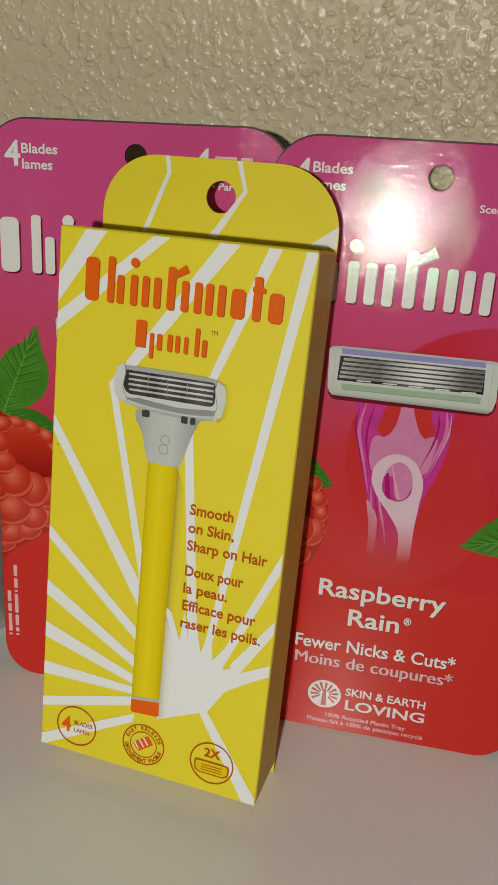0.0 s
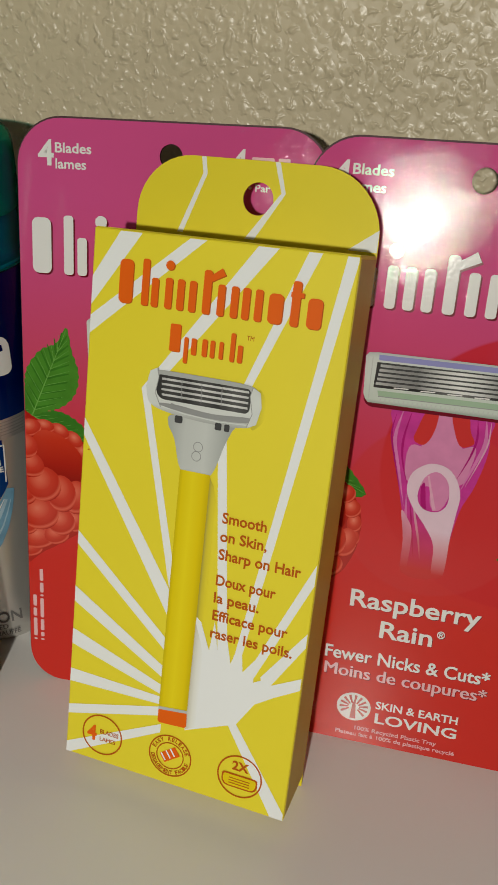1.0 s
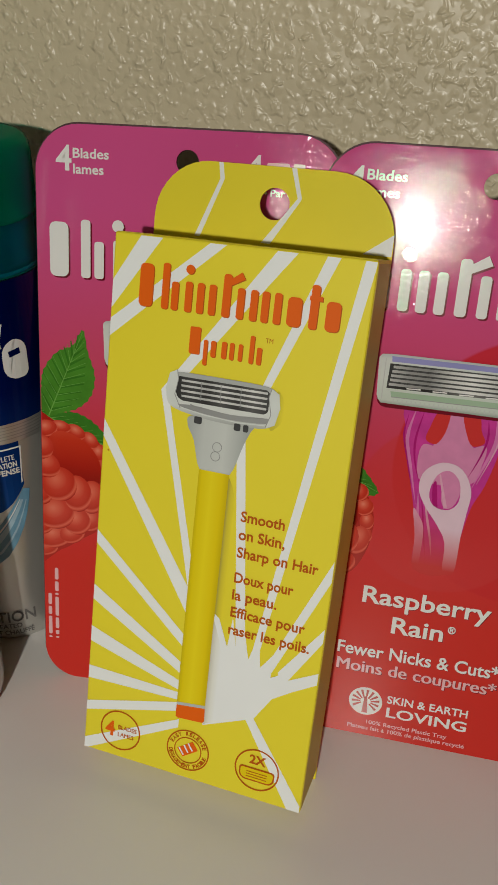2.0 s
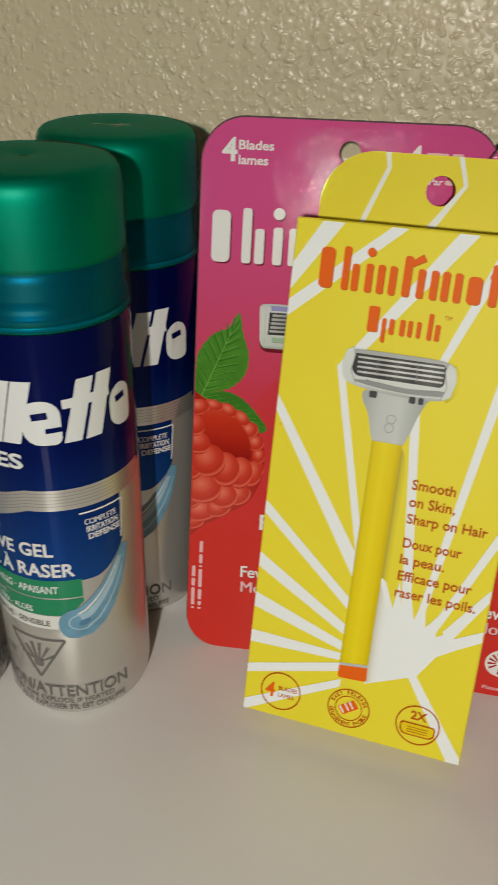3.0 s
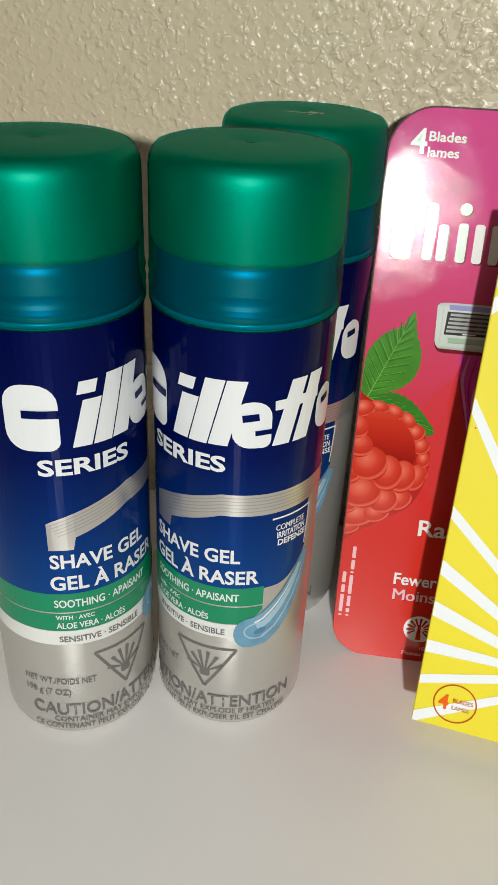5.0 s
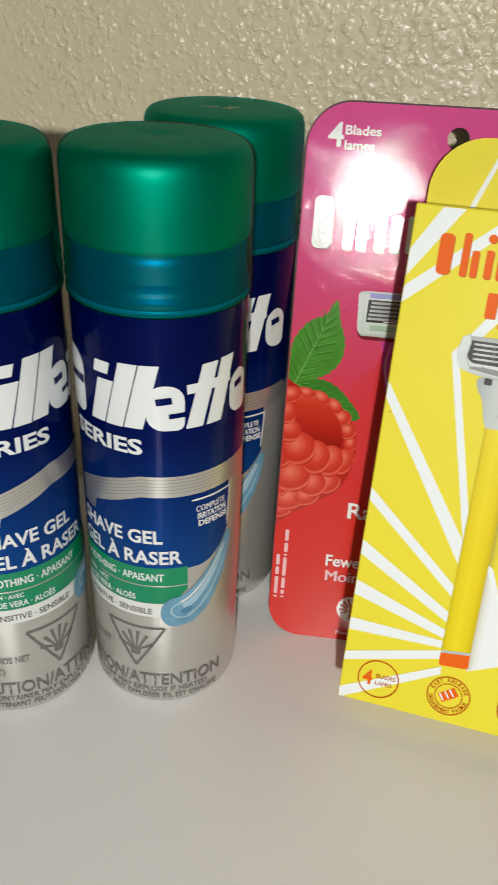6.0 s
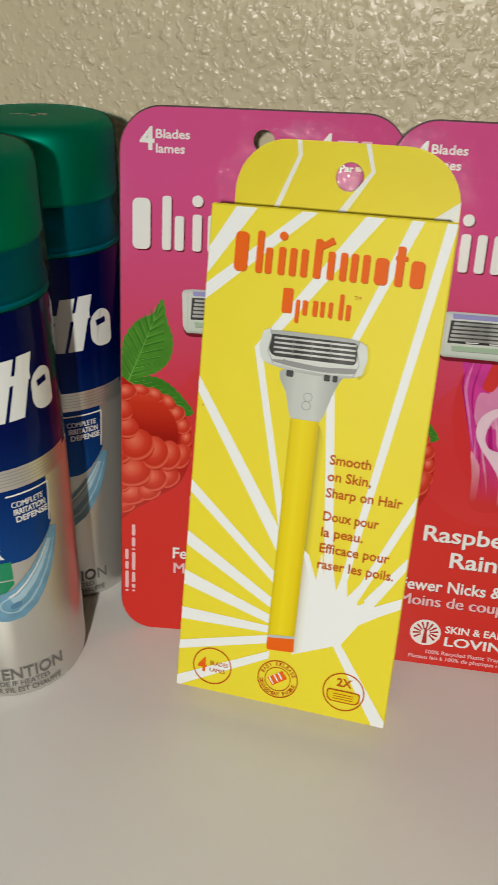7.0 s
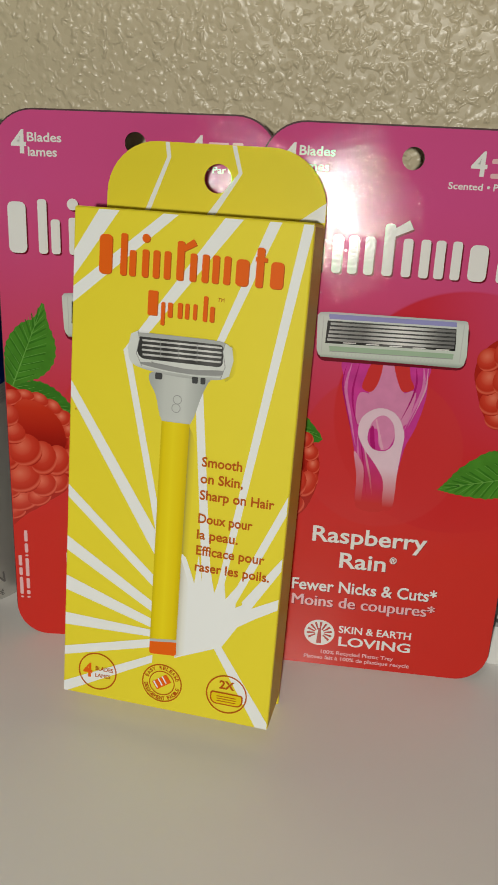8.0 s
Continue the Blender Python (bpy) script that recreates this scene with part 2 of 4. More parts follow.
WHITE_PRINT = surface("white_print", (0.80, 0.80, 0.79), 0.12, spot=0.02, bump=0.07, bump_scale=800, spec=0.3)
PINK_PRINT = surface("pale_pink_print", (0.80, 0.50, 0.53), 0.12, spot=0.02)
SHADE_PRINT = surface("letter_shade_print", (0.16, 0.008, 0.02), 0.12)
LILAC = surface("lilac_strip_print", (0.30, 0.30, 0.60), 0.12, spot=0.1)
MINT = surface("mint_strip_print", (0.36, 0.50, 0.36), 0.12, spot=0.1)
BERRY_DARK = surface("berry_dark_print", (0.42, 0.018, 0.011), 0.12, spot=0.2, scale=200)
BERRY = dome_print("berry_drupelet_print", [(0.0, (0.80, 0.28, 0.19)), (0.24, (0.72, 0.135, 0.080)), (0.52, (0.60, 0.050, 0.026)), (0.80, (0.52, 0.030, 0.015)), (0.90, (0.70, 0.13, 0.075)), (0.96, (0.60, 0.06, 0.032)), (1.0, (0.36, 0.013, 0.008))])
HOLLOW = ramp_print("berry_hollow_print", 1, 80.0, 101.0, [(0.0, (0.26, 0.009, 0.006)), (0.35, (0.42, 0.018, 0.009)), (0.75, (0.56, 0.036, 0.014)), (1.0, (0.64, 0.070, 0.034))], 0.12, 0.4)
LEAF = surface("leaf_green_print", (0.068, 0.240, 0.024), 0.12, spot=0.30, scale=160)
LEAF_UNDER = surface("leaf_under_print", (0.045, 0.20, 0.020), 0.12, spot=0.30, scale=160)
LEAF_DARK = surface("leaf_dark_print", (0.040, 0.175, 0.016), 0.12, spot=0.35, scale=160)
LEAF_VEIN = surface("leaf_vein_print", (0.15, 0.37, 0.065), 0.12, spot=0.2)
HANDLE_PINK = faded_print("handle_pink_print", (0.56, 0.045, 0.30), 0.070, 0.092)
HANDLE_PALE = faded_print("handle_pale_print", (0.70, 0.36, 0.50), 0.070, 0.092)
HANDLE_STREAK = faded_print("handle_streak_print", (0.68, 0.20, 0.46), 0.070, 0.092)
HANDLE_DEEP = faded_print("handle_deep_print", (0.40, 0.012, 0.17), 0.070, 0.092)
HANDLE_WEB = faded_print("handle_web_print", (0.66, 0.24, 0.44), 0.070, 0.092, 0.12)
HANDLE_LOOP = faded_print("handle_loop_print", (0.76, 0.56, 0.67), 0.069, 0.084, 0.05)
HANDLE_GAP = surface("card_red_print", (0.60, 0.040, 0.038), 0.08, spot=0.03, spec=0.42)
LACQUER = can_lacquer()
SILVER = surface("brushed_silver_can", (0.58, 0.565, 0.53), 0.36, metal=0.72, spot=0.06, scale=30, bump=0.02, coat=0.6)
BAND = surface("silver_band_print", (0.56, 0.545, 0.515), 0.32, metal=0.8, spot=0.08, coat=0.6)
BAND_LINE = surface("band_line_print", (0.38, 0.37, 0.355), 0.35, metal=0.5)
CAN_WHITE = surface("white_can_print", (0.70, 0.72, 0.725), 0.3, spot=0.02, coat=0.5)
CAN_GREEN = surface("green_can_print", (0.004, 0.22, 0.095), 0.28, spot=0.05)
CAN_GREY = surface("grey_can_lettering", (0.14, 0.13, 0.125), 0.4)
CAN_PALE = surface("pale_can_stripe", (0.70, 0.71, 0.68), 0.3, coat=0.5)
GEL = surface("blue_gel_print", (0.13, 0.29, 0.42), 0.3, spot=0.5, scale=130)
GEL_DEEP = surface("deep_gel_print", (0.07, 0.19, 0.32), 0.3, spot=0.3, scale=130)
GEL_LIGHT = surface("pale_gel_print", (0.33, 0.48, 0.58), 0.3, spot=0.3, scale=130)
RIM = surface("steel_rim", (0.5, 0.5, 0.5), 0.25, metal=1.0)
CAP = frosted_plastic("green_cap_plastic", (0.0, 0.060, 0.026), (0.0, 0.20, 0.12), (0.0, 0.73, 0.70))
SHOULDER = surface("blue_can_shoulder", (0.0, 0.22, 0.55), 0.40, metal=0.6)
# brighter than the shoulder: its glossy reflection is put into this blue
CRIMP_GLOSS = surface("crimp_gloss_blue", (0.05, 0.45, 0.85), 0.35, metal=0.3)
INNER_CUP = inner_plastic()
PURPLE = surface("purple_print", (0.12, 0.03, 0.28), 0.3)
HANDLE_ROUND = ramp_print("rounded_handle_print", 0, 31.8, 41.3, [(0.0, (0.60, 0.46, 0.0)), (0.12, (0.76, 0.60, 0.0)), (0.45, (0.84, 0.69, 0.01)), (0.80, (0.78, 0.60, 0.0)), (1.0, (0.62, 0.46, 0.0))])
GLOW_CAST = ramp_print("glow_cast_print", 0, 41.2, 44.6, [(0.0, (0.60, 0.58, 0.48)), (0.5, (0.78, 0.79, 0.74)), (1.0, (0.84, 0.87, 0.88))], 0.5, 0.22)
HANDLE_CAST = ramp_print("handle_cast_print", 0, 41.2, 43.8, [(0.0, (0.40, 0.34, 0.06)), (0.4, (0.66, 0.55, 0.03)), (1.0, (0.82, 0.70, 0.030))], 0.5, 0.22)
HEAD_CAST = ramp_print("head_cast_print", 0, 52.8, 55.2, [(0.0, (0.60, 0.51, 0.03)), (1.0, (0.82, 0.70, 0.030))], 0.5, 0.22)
NECK_ROUND = ramp_print("rounded_neck_print", 0, 28.0, 46.0, [(0.0, (0.40, 0.43, 0.42)), (0.25, (0.54, 0.57, 0.55)), (0.6, (0.58, 0.61, 0.59)), (1.0, (0.36, 0.39, 0.38))])
HEAD_ROUND = ramp_print("rounded_head_print", 1, 119.0, 132.0, [(0.0, (0.40, 0.42, 0.41)), (0.22, (0.66, 0.69, 0.67)), (0.5, (0.68, 0.71, 0.69)), (0.85, (0.46, 0.48, 0.47)), (1.0, (0.40, 0.42, 0.41))])
BED_ROUND = ramp_print("blade_bed_print", 0, 22.6, 50.8, grey(0.03, 0.06, 0.03, 0.08, 0.04, 0.10, 0.05))
BLADE_ROUND = ramp_print("blade_run_print", 0, 22.6, 50.8, grey(0.40, 0.62, 0.44, 0.70, 0.56, 0.72, 0.50))
PACK_BED = ramp_print("pack_bed_print", 0, -23.0, 21.5, grey(0.05, 0.03, 0.03, 0.10, 0.20, 0.10, 0.03, 0.02), 0.12, 0.4)
PACK_BLADE = ramp_print("pack_blade_print", 0, -23.0, 21.5, grey(0.50, 0.30, 0.24, 0.58, 0.80, 0.62, 0.22, 0.16), 0.12, 0.4)
PACK_HEAD = ramp_print("pack_head_print", 1, 122.8, 139.0, [(0.0, (0.30, 0.35, 0.31)), (0.10, (0.56, 0.63, 0.57)), (0.5, (0.64, 0.69, 0.65)), (0.9, (0.62, 0.66, 0.64)), (1.0, (0.50, 0.53, 0.53))], 0.12, 0.4)


# ---- mesh helpers; outlines are in millimetres ----
MM = 0.001


def part(name, bm, material, parent=None, label="", smooth=False, at=None):
    me = bpy.data.meshes.new(name)
    bmesh.ops.recalc_face_normals(bm, faces=bm.faces) if len(bm.faces) < 4000 else None
    bm.to_mesh(me)
    bm.free()
    me.materials.append(material)
    if smooth:
        me.polygons.foreach_set("use_smooth", [True] * len(me.polygons))
    ob = new(name, me)
    if parent:
        ob.parent = parent
    if at:
        ob.matrix_basis = at
    if label:
        ob["label"] = label
    return ob


def thing(name, m, label, category, group="", kind=""):
    ob = new(name)
    ob.empty_display_size = 0.01
    ob.matrix_basis = m
    return tagged(ob, label, category, group, kind)


def block(x0, x1, y0, y1, z0, z1, bevel=0.0, segments=2):
    bm = bmesh.new()
    bmesh.ops.create_cube(bm, size=1)
    for v in bm.verts:
        v.co = ((x0 + x1) / 2 + v.co.x * (x1 - x0), (y0 + y1) / 2 + v.co.y * (y1 - y0), (z0 + z1) / 2 + v.co.z * (z1 - z0))
    if bevel:
        bmesh.ops.bevel(bm, geom=bm.edges[:], offset=bevel, segments=segments, affect="EDGES", profile=0.5)
    return bm


def flat(outlines, layer):
    """Printed shapes: each outline (mm) becomes one face, layer by layer above the sheet."""
    bm = bmesh.new()
    for pts in outlines:
        vs = [bm.verts.new((x * MM, y * MM, layer * 0.00006)) for x, y in pts]
        bm.faces.new(vs)
    for f in bm.faces:
        f.normal_update()
        if f.normal.z < 0:
            f.normal_flip()
    big = [f for f in bm.faces if len(f.verts) > 4]
    if big:
        bmesh.ops.triangulate(bm, faces=big)
    return bm


def print_part(name, outlines, layer, material, parent, label=""):
    me = bpy.data.meshes.new(name)
    bm = flat(outlines, layer)
    bm.to_mesh(me)
    bm.free()
    me.materials.append(material)
    ob = new(name, me)
    ob.parent = parent
    if label:
        ob["label"] = label
    return ob


def oval(cx, cy, rx, ry=None, n=28, turn=0.0):
    ry = ry or rx
    c, s = math.cos(radians(turn)), math.sin(radians(turn))
    out = []
    for k in range(n):
        a = 2 * math.pi * k / n
        x, y = rx * math.cos(a), ry * math.sin(a)
        out.append((cx + c * x - s * y, cy + s * x + c * y))
    return out


def smooth(pts, n=4):
    """A closed outline rounded through its points."""
    out, m = [], len(pts)
    for k in range(m):
        p0, p1, p2, p3 = pts[k - 1], pts[k], pts[(k + 1) % m], pts[(k + 2) % m]
        for j in range(n):
            t = j / n
            out.append(tuple(0.5 * (2 * p1[i] + (p2[i] - p0[i]) * t + (2 * p0[i] - 5 * p1[i] + 4 * p2[i] - p3[i]) * t * t + (3 * p1[i] - p0[i] - 3 * p2[i] + p3[i]) * t ** 3) for i in (0, 1)))
    return out


def ring(cx, cy, r, w, n=32, ry=None, wy=None):
    """A ring as quads."""
    ry, wy = ry or r, wy or w
    out = []
    for k in range(n):
        a, b = 2 * math.pi * k / n, 2 * math.pi * (k + 1) / n
        out.append([(cx + r * math.cos(a), cy + ry * math.sin(a)), (cx + r * math.cos(b), cy + ry * math.sin(b)),
                    (cx + (r - w) * math.cos(b), cy + (ry - wy) * math.sin(b)), (cx + (r - w) * math.cos(a), cy + (ry - wy) * math.sin(a))])
    return out


def bar(x0, y0, x1, y1, w, w1=None):
    """A straight stroke of width w (w1 at its far end)."""
    w1 = w if w1 is None else w1
    d = math.hypot(x1 - x0, y1 - y0)
    nx, ny = -(y1 - y0) / d / 2, (x1 - x0) / d / 2
    return [(x0 + nx * w, y0 + ny * w), (x0 - nx * w, y0 - ny * w), (x1 - nx * w1, y1 - ny * w1), (x1 + nx * w1, y1 + ny * w1)]


def rounded(x0, x1, y0, y1, radii, n=8):
    """Outline of a rectangle with corner radii for (lower left, lower right, upper right, upper left)."""
    out = []
    for (cx, cy, r), start in zip(((x0 + radii[0], y0 + radii[0], radii[0]), (x1 - radii[1], y0 + radii[1], radii[1]),
                                   (x1 - radii[2], y1 - radii[2], radii[2]), (x0 + radii[3], y1 - radii[3], radii[3])), (180, 270, 0, 90)):
        for k in range(n + 1):
            a = radians(start + 90 * k / n)
            out.append((cx + r * math.cos(a), cy + r * math.sin(a)))
    return out


def clipped(pts, x0, x1, y0, y1):
    """An outline cut to a rectangle."""
    for axis, limit, sign in ((0, x0, 1), (0, x1, -1), (1, y0, 1), (1, y1, -1)):
        out = []
        for k, p in enumerate(pts):
            q = pts[k - 1]
            a, b = sign * (q[axis] - limit), sign * (p[axis] - limit)
            if a * b < 0:
                t = a / (a - b)
                out.append(tuple(q[i] + t * (p[i] - q[i]) for i in (0, 1)))
            if b >= 0:
                out.append(p)
        pts = out
        if len(pts) < 3:
            return []
    return pts


def plate(outer, holes, z0, z1):
    """A sheet of card with holes, from z0 (back) to z1 (front), in mm."""
    bm = bmesh.new()
    loops = []
    for pts in (outer, *holes):
        vs = [bm.verts.new((x * MM, y * MM, z1 * MM)) for x, y in pts]
        loops.append((vs, [bm.edges.new((vs[k], vs[(k + 1) % len(vs)])) for k in range(len(vs))]))
    bmesh.ops.triangle_fill(bm, use_beauty=True, edges=[e for _, es in loops for e in es], normal=(0, 0, 1))
    top = bm.faces[:]
    back = {v: bm.verts.new((v.co.x, v.co.y, z0 * MM)) for v in bm.verts[:]}
    for f in top:
        bm.faces.new([back[v] for v in reversed(f.verts)])
    for vs, _ in loops:
        for k in range(len(vs)):
            a, b = vs[k], vs[(k + 1) % len(vs)]
            bm.faces.new((a, b, back[b], back[a]))
    return bm


def letters(body, x, y, width, height, layer, bold=0.0, shear=0.0):
    """Lettering from the built-in font: baseline start (x, y), total width and capital height in mm."""
    cu = bpy.data.curves.new("lettering", "FONT")
    cu.body, cu.resolution_u, cu.offset = body, 3, 0.0 if "M" in body else bold
    ob = new("lettering", cu)
    bpy.context.view_layer.update()
    me = bpy.data.meshes.new_from_object(ob.evaluated_get(bpy.context.evaluated_depsgraph_get()))
    bpy.data.objects.remove(ob)
    bpy.data.curves.remove(cu)
    bm = bmesh.new()
    bm.from_mesh(me)
    bpy.data.meshes.remove(me)
    lo, hi = min(v.co.x for v in bm.verts), max(v.co.x for v in bm.verts)
    sx, sy = width / (hi - lo), height / 0.70
    for v in bm.verts:
        v.co = ((x + (v.co.x - lo) * sx + shear * v.co.y * sy) * MM, (y + v.co.y * sy) * MM, layer * 0.00006)
    if "M" in body and bold:
        more = bmesh.ops.duplicate(bm, geom=bm.verts[:] + bm.edges[:] + bm.faces[:])["geom"]
        for v in more:
            if isinstance(v, bmesh.types.BMVert):
                v.co += Vector((0.045 * sx * MM, 0, 0.000006))
    for f in bm.faces:
        f.normal_update()
        if f.normal.z < 0:
            f.normal_flip()
    return bm


def text_part(body, x, y, width, height, layer, material, parent, bold=0.0, turn=0.0, name="lettering", label=""):
    bm = letters(body, x, y, width, height, layer, bold)
    if turn:
        c, s = math.cos(radians(turn)), math.sin(radians(turn))
        for v in bm.verts:
            dx, dy = v.co.x - x * MM, v.co.y - y * MM
            v.co.x, v.co.y = x * MM + c * dx - s * dy, y * MM + s * dx + c * dy
    me = bpy.data.meshes.new(name)
    bm.to_mesh(me)
    bm.free()
    me.materials.append(material)
    ob = new(name, me)
    ob.parent = parent
    if label:
        ob["label"] = label
    return ob


def lathe(profile, n=64):
    """A turned shape from (radius, height) in mm."""
    bm = bmesh.new()
    rows = []
    for r, z in profile:
        rows.append([bm.verts.new((r * MM * math.sin(2 * math.pi * k / n), -r * MM * math.cos(2 * math.pi * k / n), z * MM)) for k in range(n)])
    for a, b in zip(rows, rows[1:]):
        for k in range(n):
            j = (k + 1) % n
            bm.faces.new((a[k], a[j], b[j], b[k]))
    bm.faces.new(rows[0][::-1])
    bm.faces.new(rows[-1])
    return bm


# ---- the room ----
WALL_Y = 0.2976
tagged(part("wall_north", block(-1.3, 1.3, WALL_Y, WALL_Y + 0.1, -0.9, 1.5), WALL), "beige painted wall with a bumpy sprayed texture", "wall", kind="structure")
tagged(part("wall_south", block(-1.3, 1.3, -1.7, -1.6, -0.9, 1.5), PLAIN), "plain painted wall closing the room", "wall", kind="structure")
tagged(part("wall_east", block(1.3, 1.4, -1.7, WALL_Y + 0.1, -0.9, 1.5), PLAIN), "plain painted wall closing the room", "wall", kind="structure")
tagged(part("wall_west", block(-1.4, -1.3, -1.7, WALL_Y + 0.1, -0.9, 1.5), PLAIN), "plain painted wall closing the room", "wall", kind="structure")
tagged(part("floor", block(-1.4, 1.4, -1.7, WALL_Y + 0.1, -1.0, -0.9), FLOOR), "plain vinyl floor below the counter", "floor", kind="structure")
tagged(part("ceiling", block(-1.4, 1.4, -1.7, WALL_Y + 0.1, 1.5, 1.6), PLAIN), "plain painted ceiling", "ceiling", kind="structure")
counter = thing("counter", pose(0, 0, 0), "off-white laminate counter against the textured wall", "counter", kind="structure")
part("worktop", block(-1.295, 1.295, -0.33, WALL_Y - 0.001, -0.035, 0.0, 0.004, 3), COUNTER, counter)
part("cabinet_body", block(-1.29, 1.29, -0.30, WALL_Y - 0.002, -0.895, -0.036), PLAIN, counter)


# ---- razor packages: a printed card in front of a moulded tray ----
def serrated(pts, tooth=0.35):
    """A leaf's outline rounded through its points, with small teeth."""
    out = smooth(pts, 5)
    cx, cy = sum(p[0] for p in out) / len(out), sum(p[1] for p in out) / len(out)
    for k, (x, y) in enumerate(out):
        d = math.hypot(x - cx, y - cy) or 1
        h = tooth if k % 2 else -tooth * 0.3
        out[k] = (x + (x - cx) / d * h, y + (y - cy) / d * h)
    return out


def leaf_veins(x0, y0, x1, y1, w, n=6):
    d = math.hypot(x1 - x0, y1 - y0)
    ux, uy = (x1 - x0) / d, (y1 - y0) / d
    out = [bar(x0, y0, x1, y1, 0.45, 0.12)]
    for k in range(1, n + 1):
        t = 0.06 + 0.78 * (k - 1) / n
        h = w * 0.82 * math.sin(math.pi * min(0.97, t + 0.16) ** 0.75)
        for s in (1, -1):
            ax, ay = x0 + ux * d * t, y0 + uy * d * t
            out.append(bar(ax, ay, ax + ux * d * 0.17 - s * uy * h, ay + uy * d * 0.17 + s * ux * h, 0.22, 0.08))
    return out


def berry_print(parent, body, back, hollow, front, keep):
    """A printed raspberry: dark body, the far rim, its hollow, then the drupelets from the tip up to the near rim."""
    inside = lambda pts: clipped(pts, *keep)

    def piece(x, y, a, b, t, layer):
        shape = inside(oval(x, y, a, b, 20, t))
        if len(shape) < 3:
            return
        ct, st = math.cos(radians(t)), math.sin(radians(t))
        local = [((ct * (px - x) + st * (py - y)) / a, (ct * (py - y) - st * (px - x)) / b) for px, py in shape]
        ob = print_part("drupelet", [local], layer, BERRY, parent)
        ob.matrix_basis = pose(x * MM, y * MM, 0, 0, 0, t) @ Matrix.Diagonal((a, b, 1, 1))

    print_part("berry_body", [inside(smooth(body))], 1.9, BERRY_DARK, parent)
    for k, spot in enumerate(back):
        piece(*spot, 2.1 + 0.1 * k)
    if hollow:
        print_part("berry_hollow", [inside(smooth(hollow))], 3.3, HOLLOW, parent)
    for k, spot in enumerate(front):
        piece(*spot, 3.5 + 0.1 * k)


def wordmark_bars(x, y, width, xh, asc, weight):
    """The brand's wordmark as plain strokes: (place, height, slant, thickness) along a line."""
    rhythm = [(0.035, 1.0, 0.3, 2.0), (0.135, 1.06, 0, 1.0), (0.185, 0.62, 0.5, 1.0), (0.255, 0.66, 0, 1.0), (0.315, 0.66, 0, 1.0), (0.375, 0.66, 0, 1.0),
              (0.445, 0.98, 0, 1.1), (0.515, 0.66, 0, 1.0), (0.580, 0.66, 0, 1.0), (0.635, 0.66, 0, 1.0), (0.695, 0.66, 0, 1.0), (0.775, 0.62, 0, 1.9),
              (0.865, 0.98, 0, 1.1), (0.955, 0.62, 0, 1.9)]
    out = []
    for p, h, slant, thick in rhythm:
        cx, w = x + p * width, weight * thick
        top = y + asc * h if h > 0.9 else y + xh * h / 0.66
        out.append(rounded(cx - w / 2, cx + w / 2, y, top, (w * 0.3, w * 0.3, w * 0.3, w * 0.3), 3))
    out.append(oval(x + 0.255 * width, y + asc * 0.98, weight * 0.62, n=12))
    out.append(bar(x + 0.43 * width, y + xh, x + 0.52 * width, y + asc * 0.98, weight * 0.6, weight))
    out.append(bar(x + 0.84 * width, y + xh * 0.98, x + 0.90 * width, y + xh * 0.98, weight * 0.6))
    return out


def strokes(shapes, layer, material, parent, name, shade=None, dx=0.5, dy=-0.5):
    """Each stroke of a mark is a part of its own, with its printed edge under it."""
    for k, s in enumerate(shapes):
        if shade:
            print_part(name + "_edge", [[(x + dx, y + dy) for x, y in s]], layer + 0.05 * k, shade, parent)
        print_part(name, [s], layer + 1.2 + 0.12 * k, material, parent)


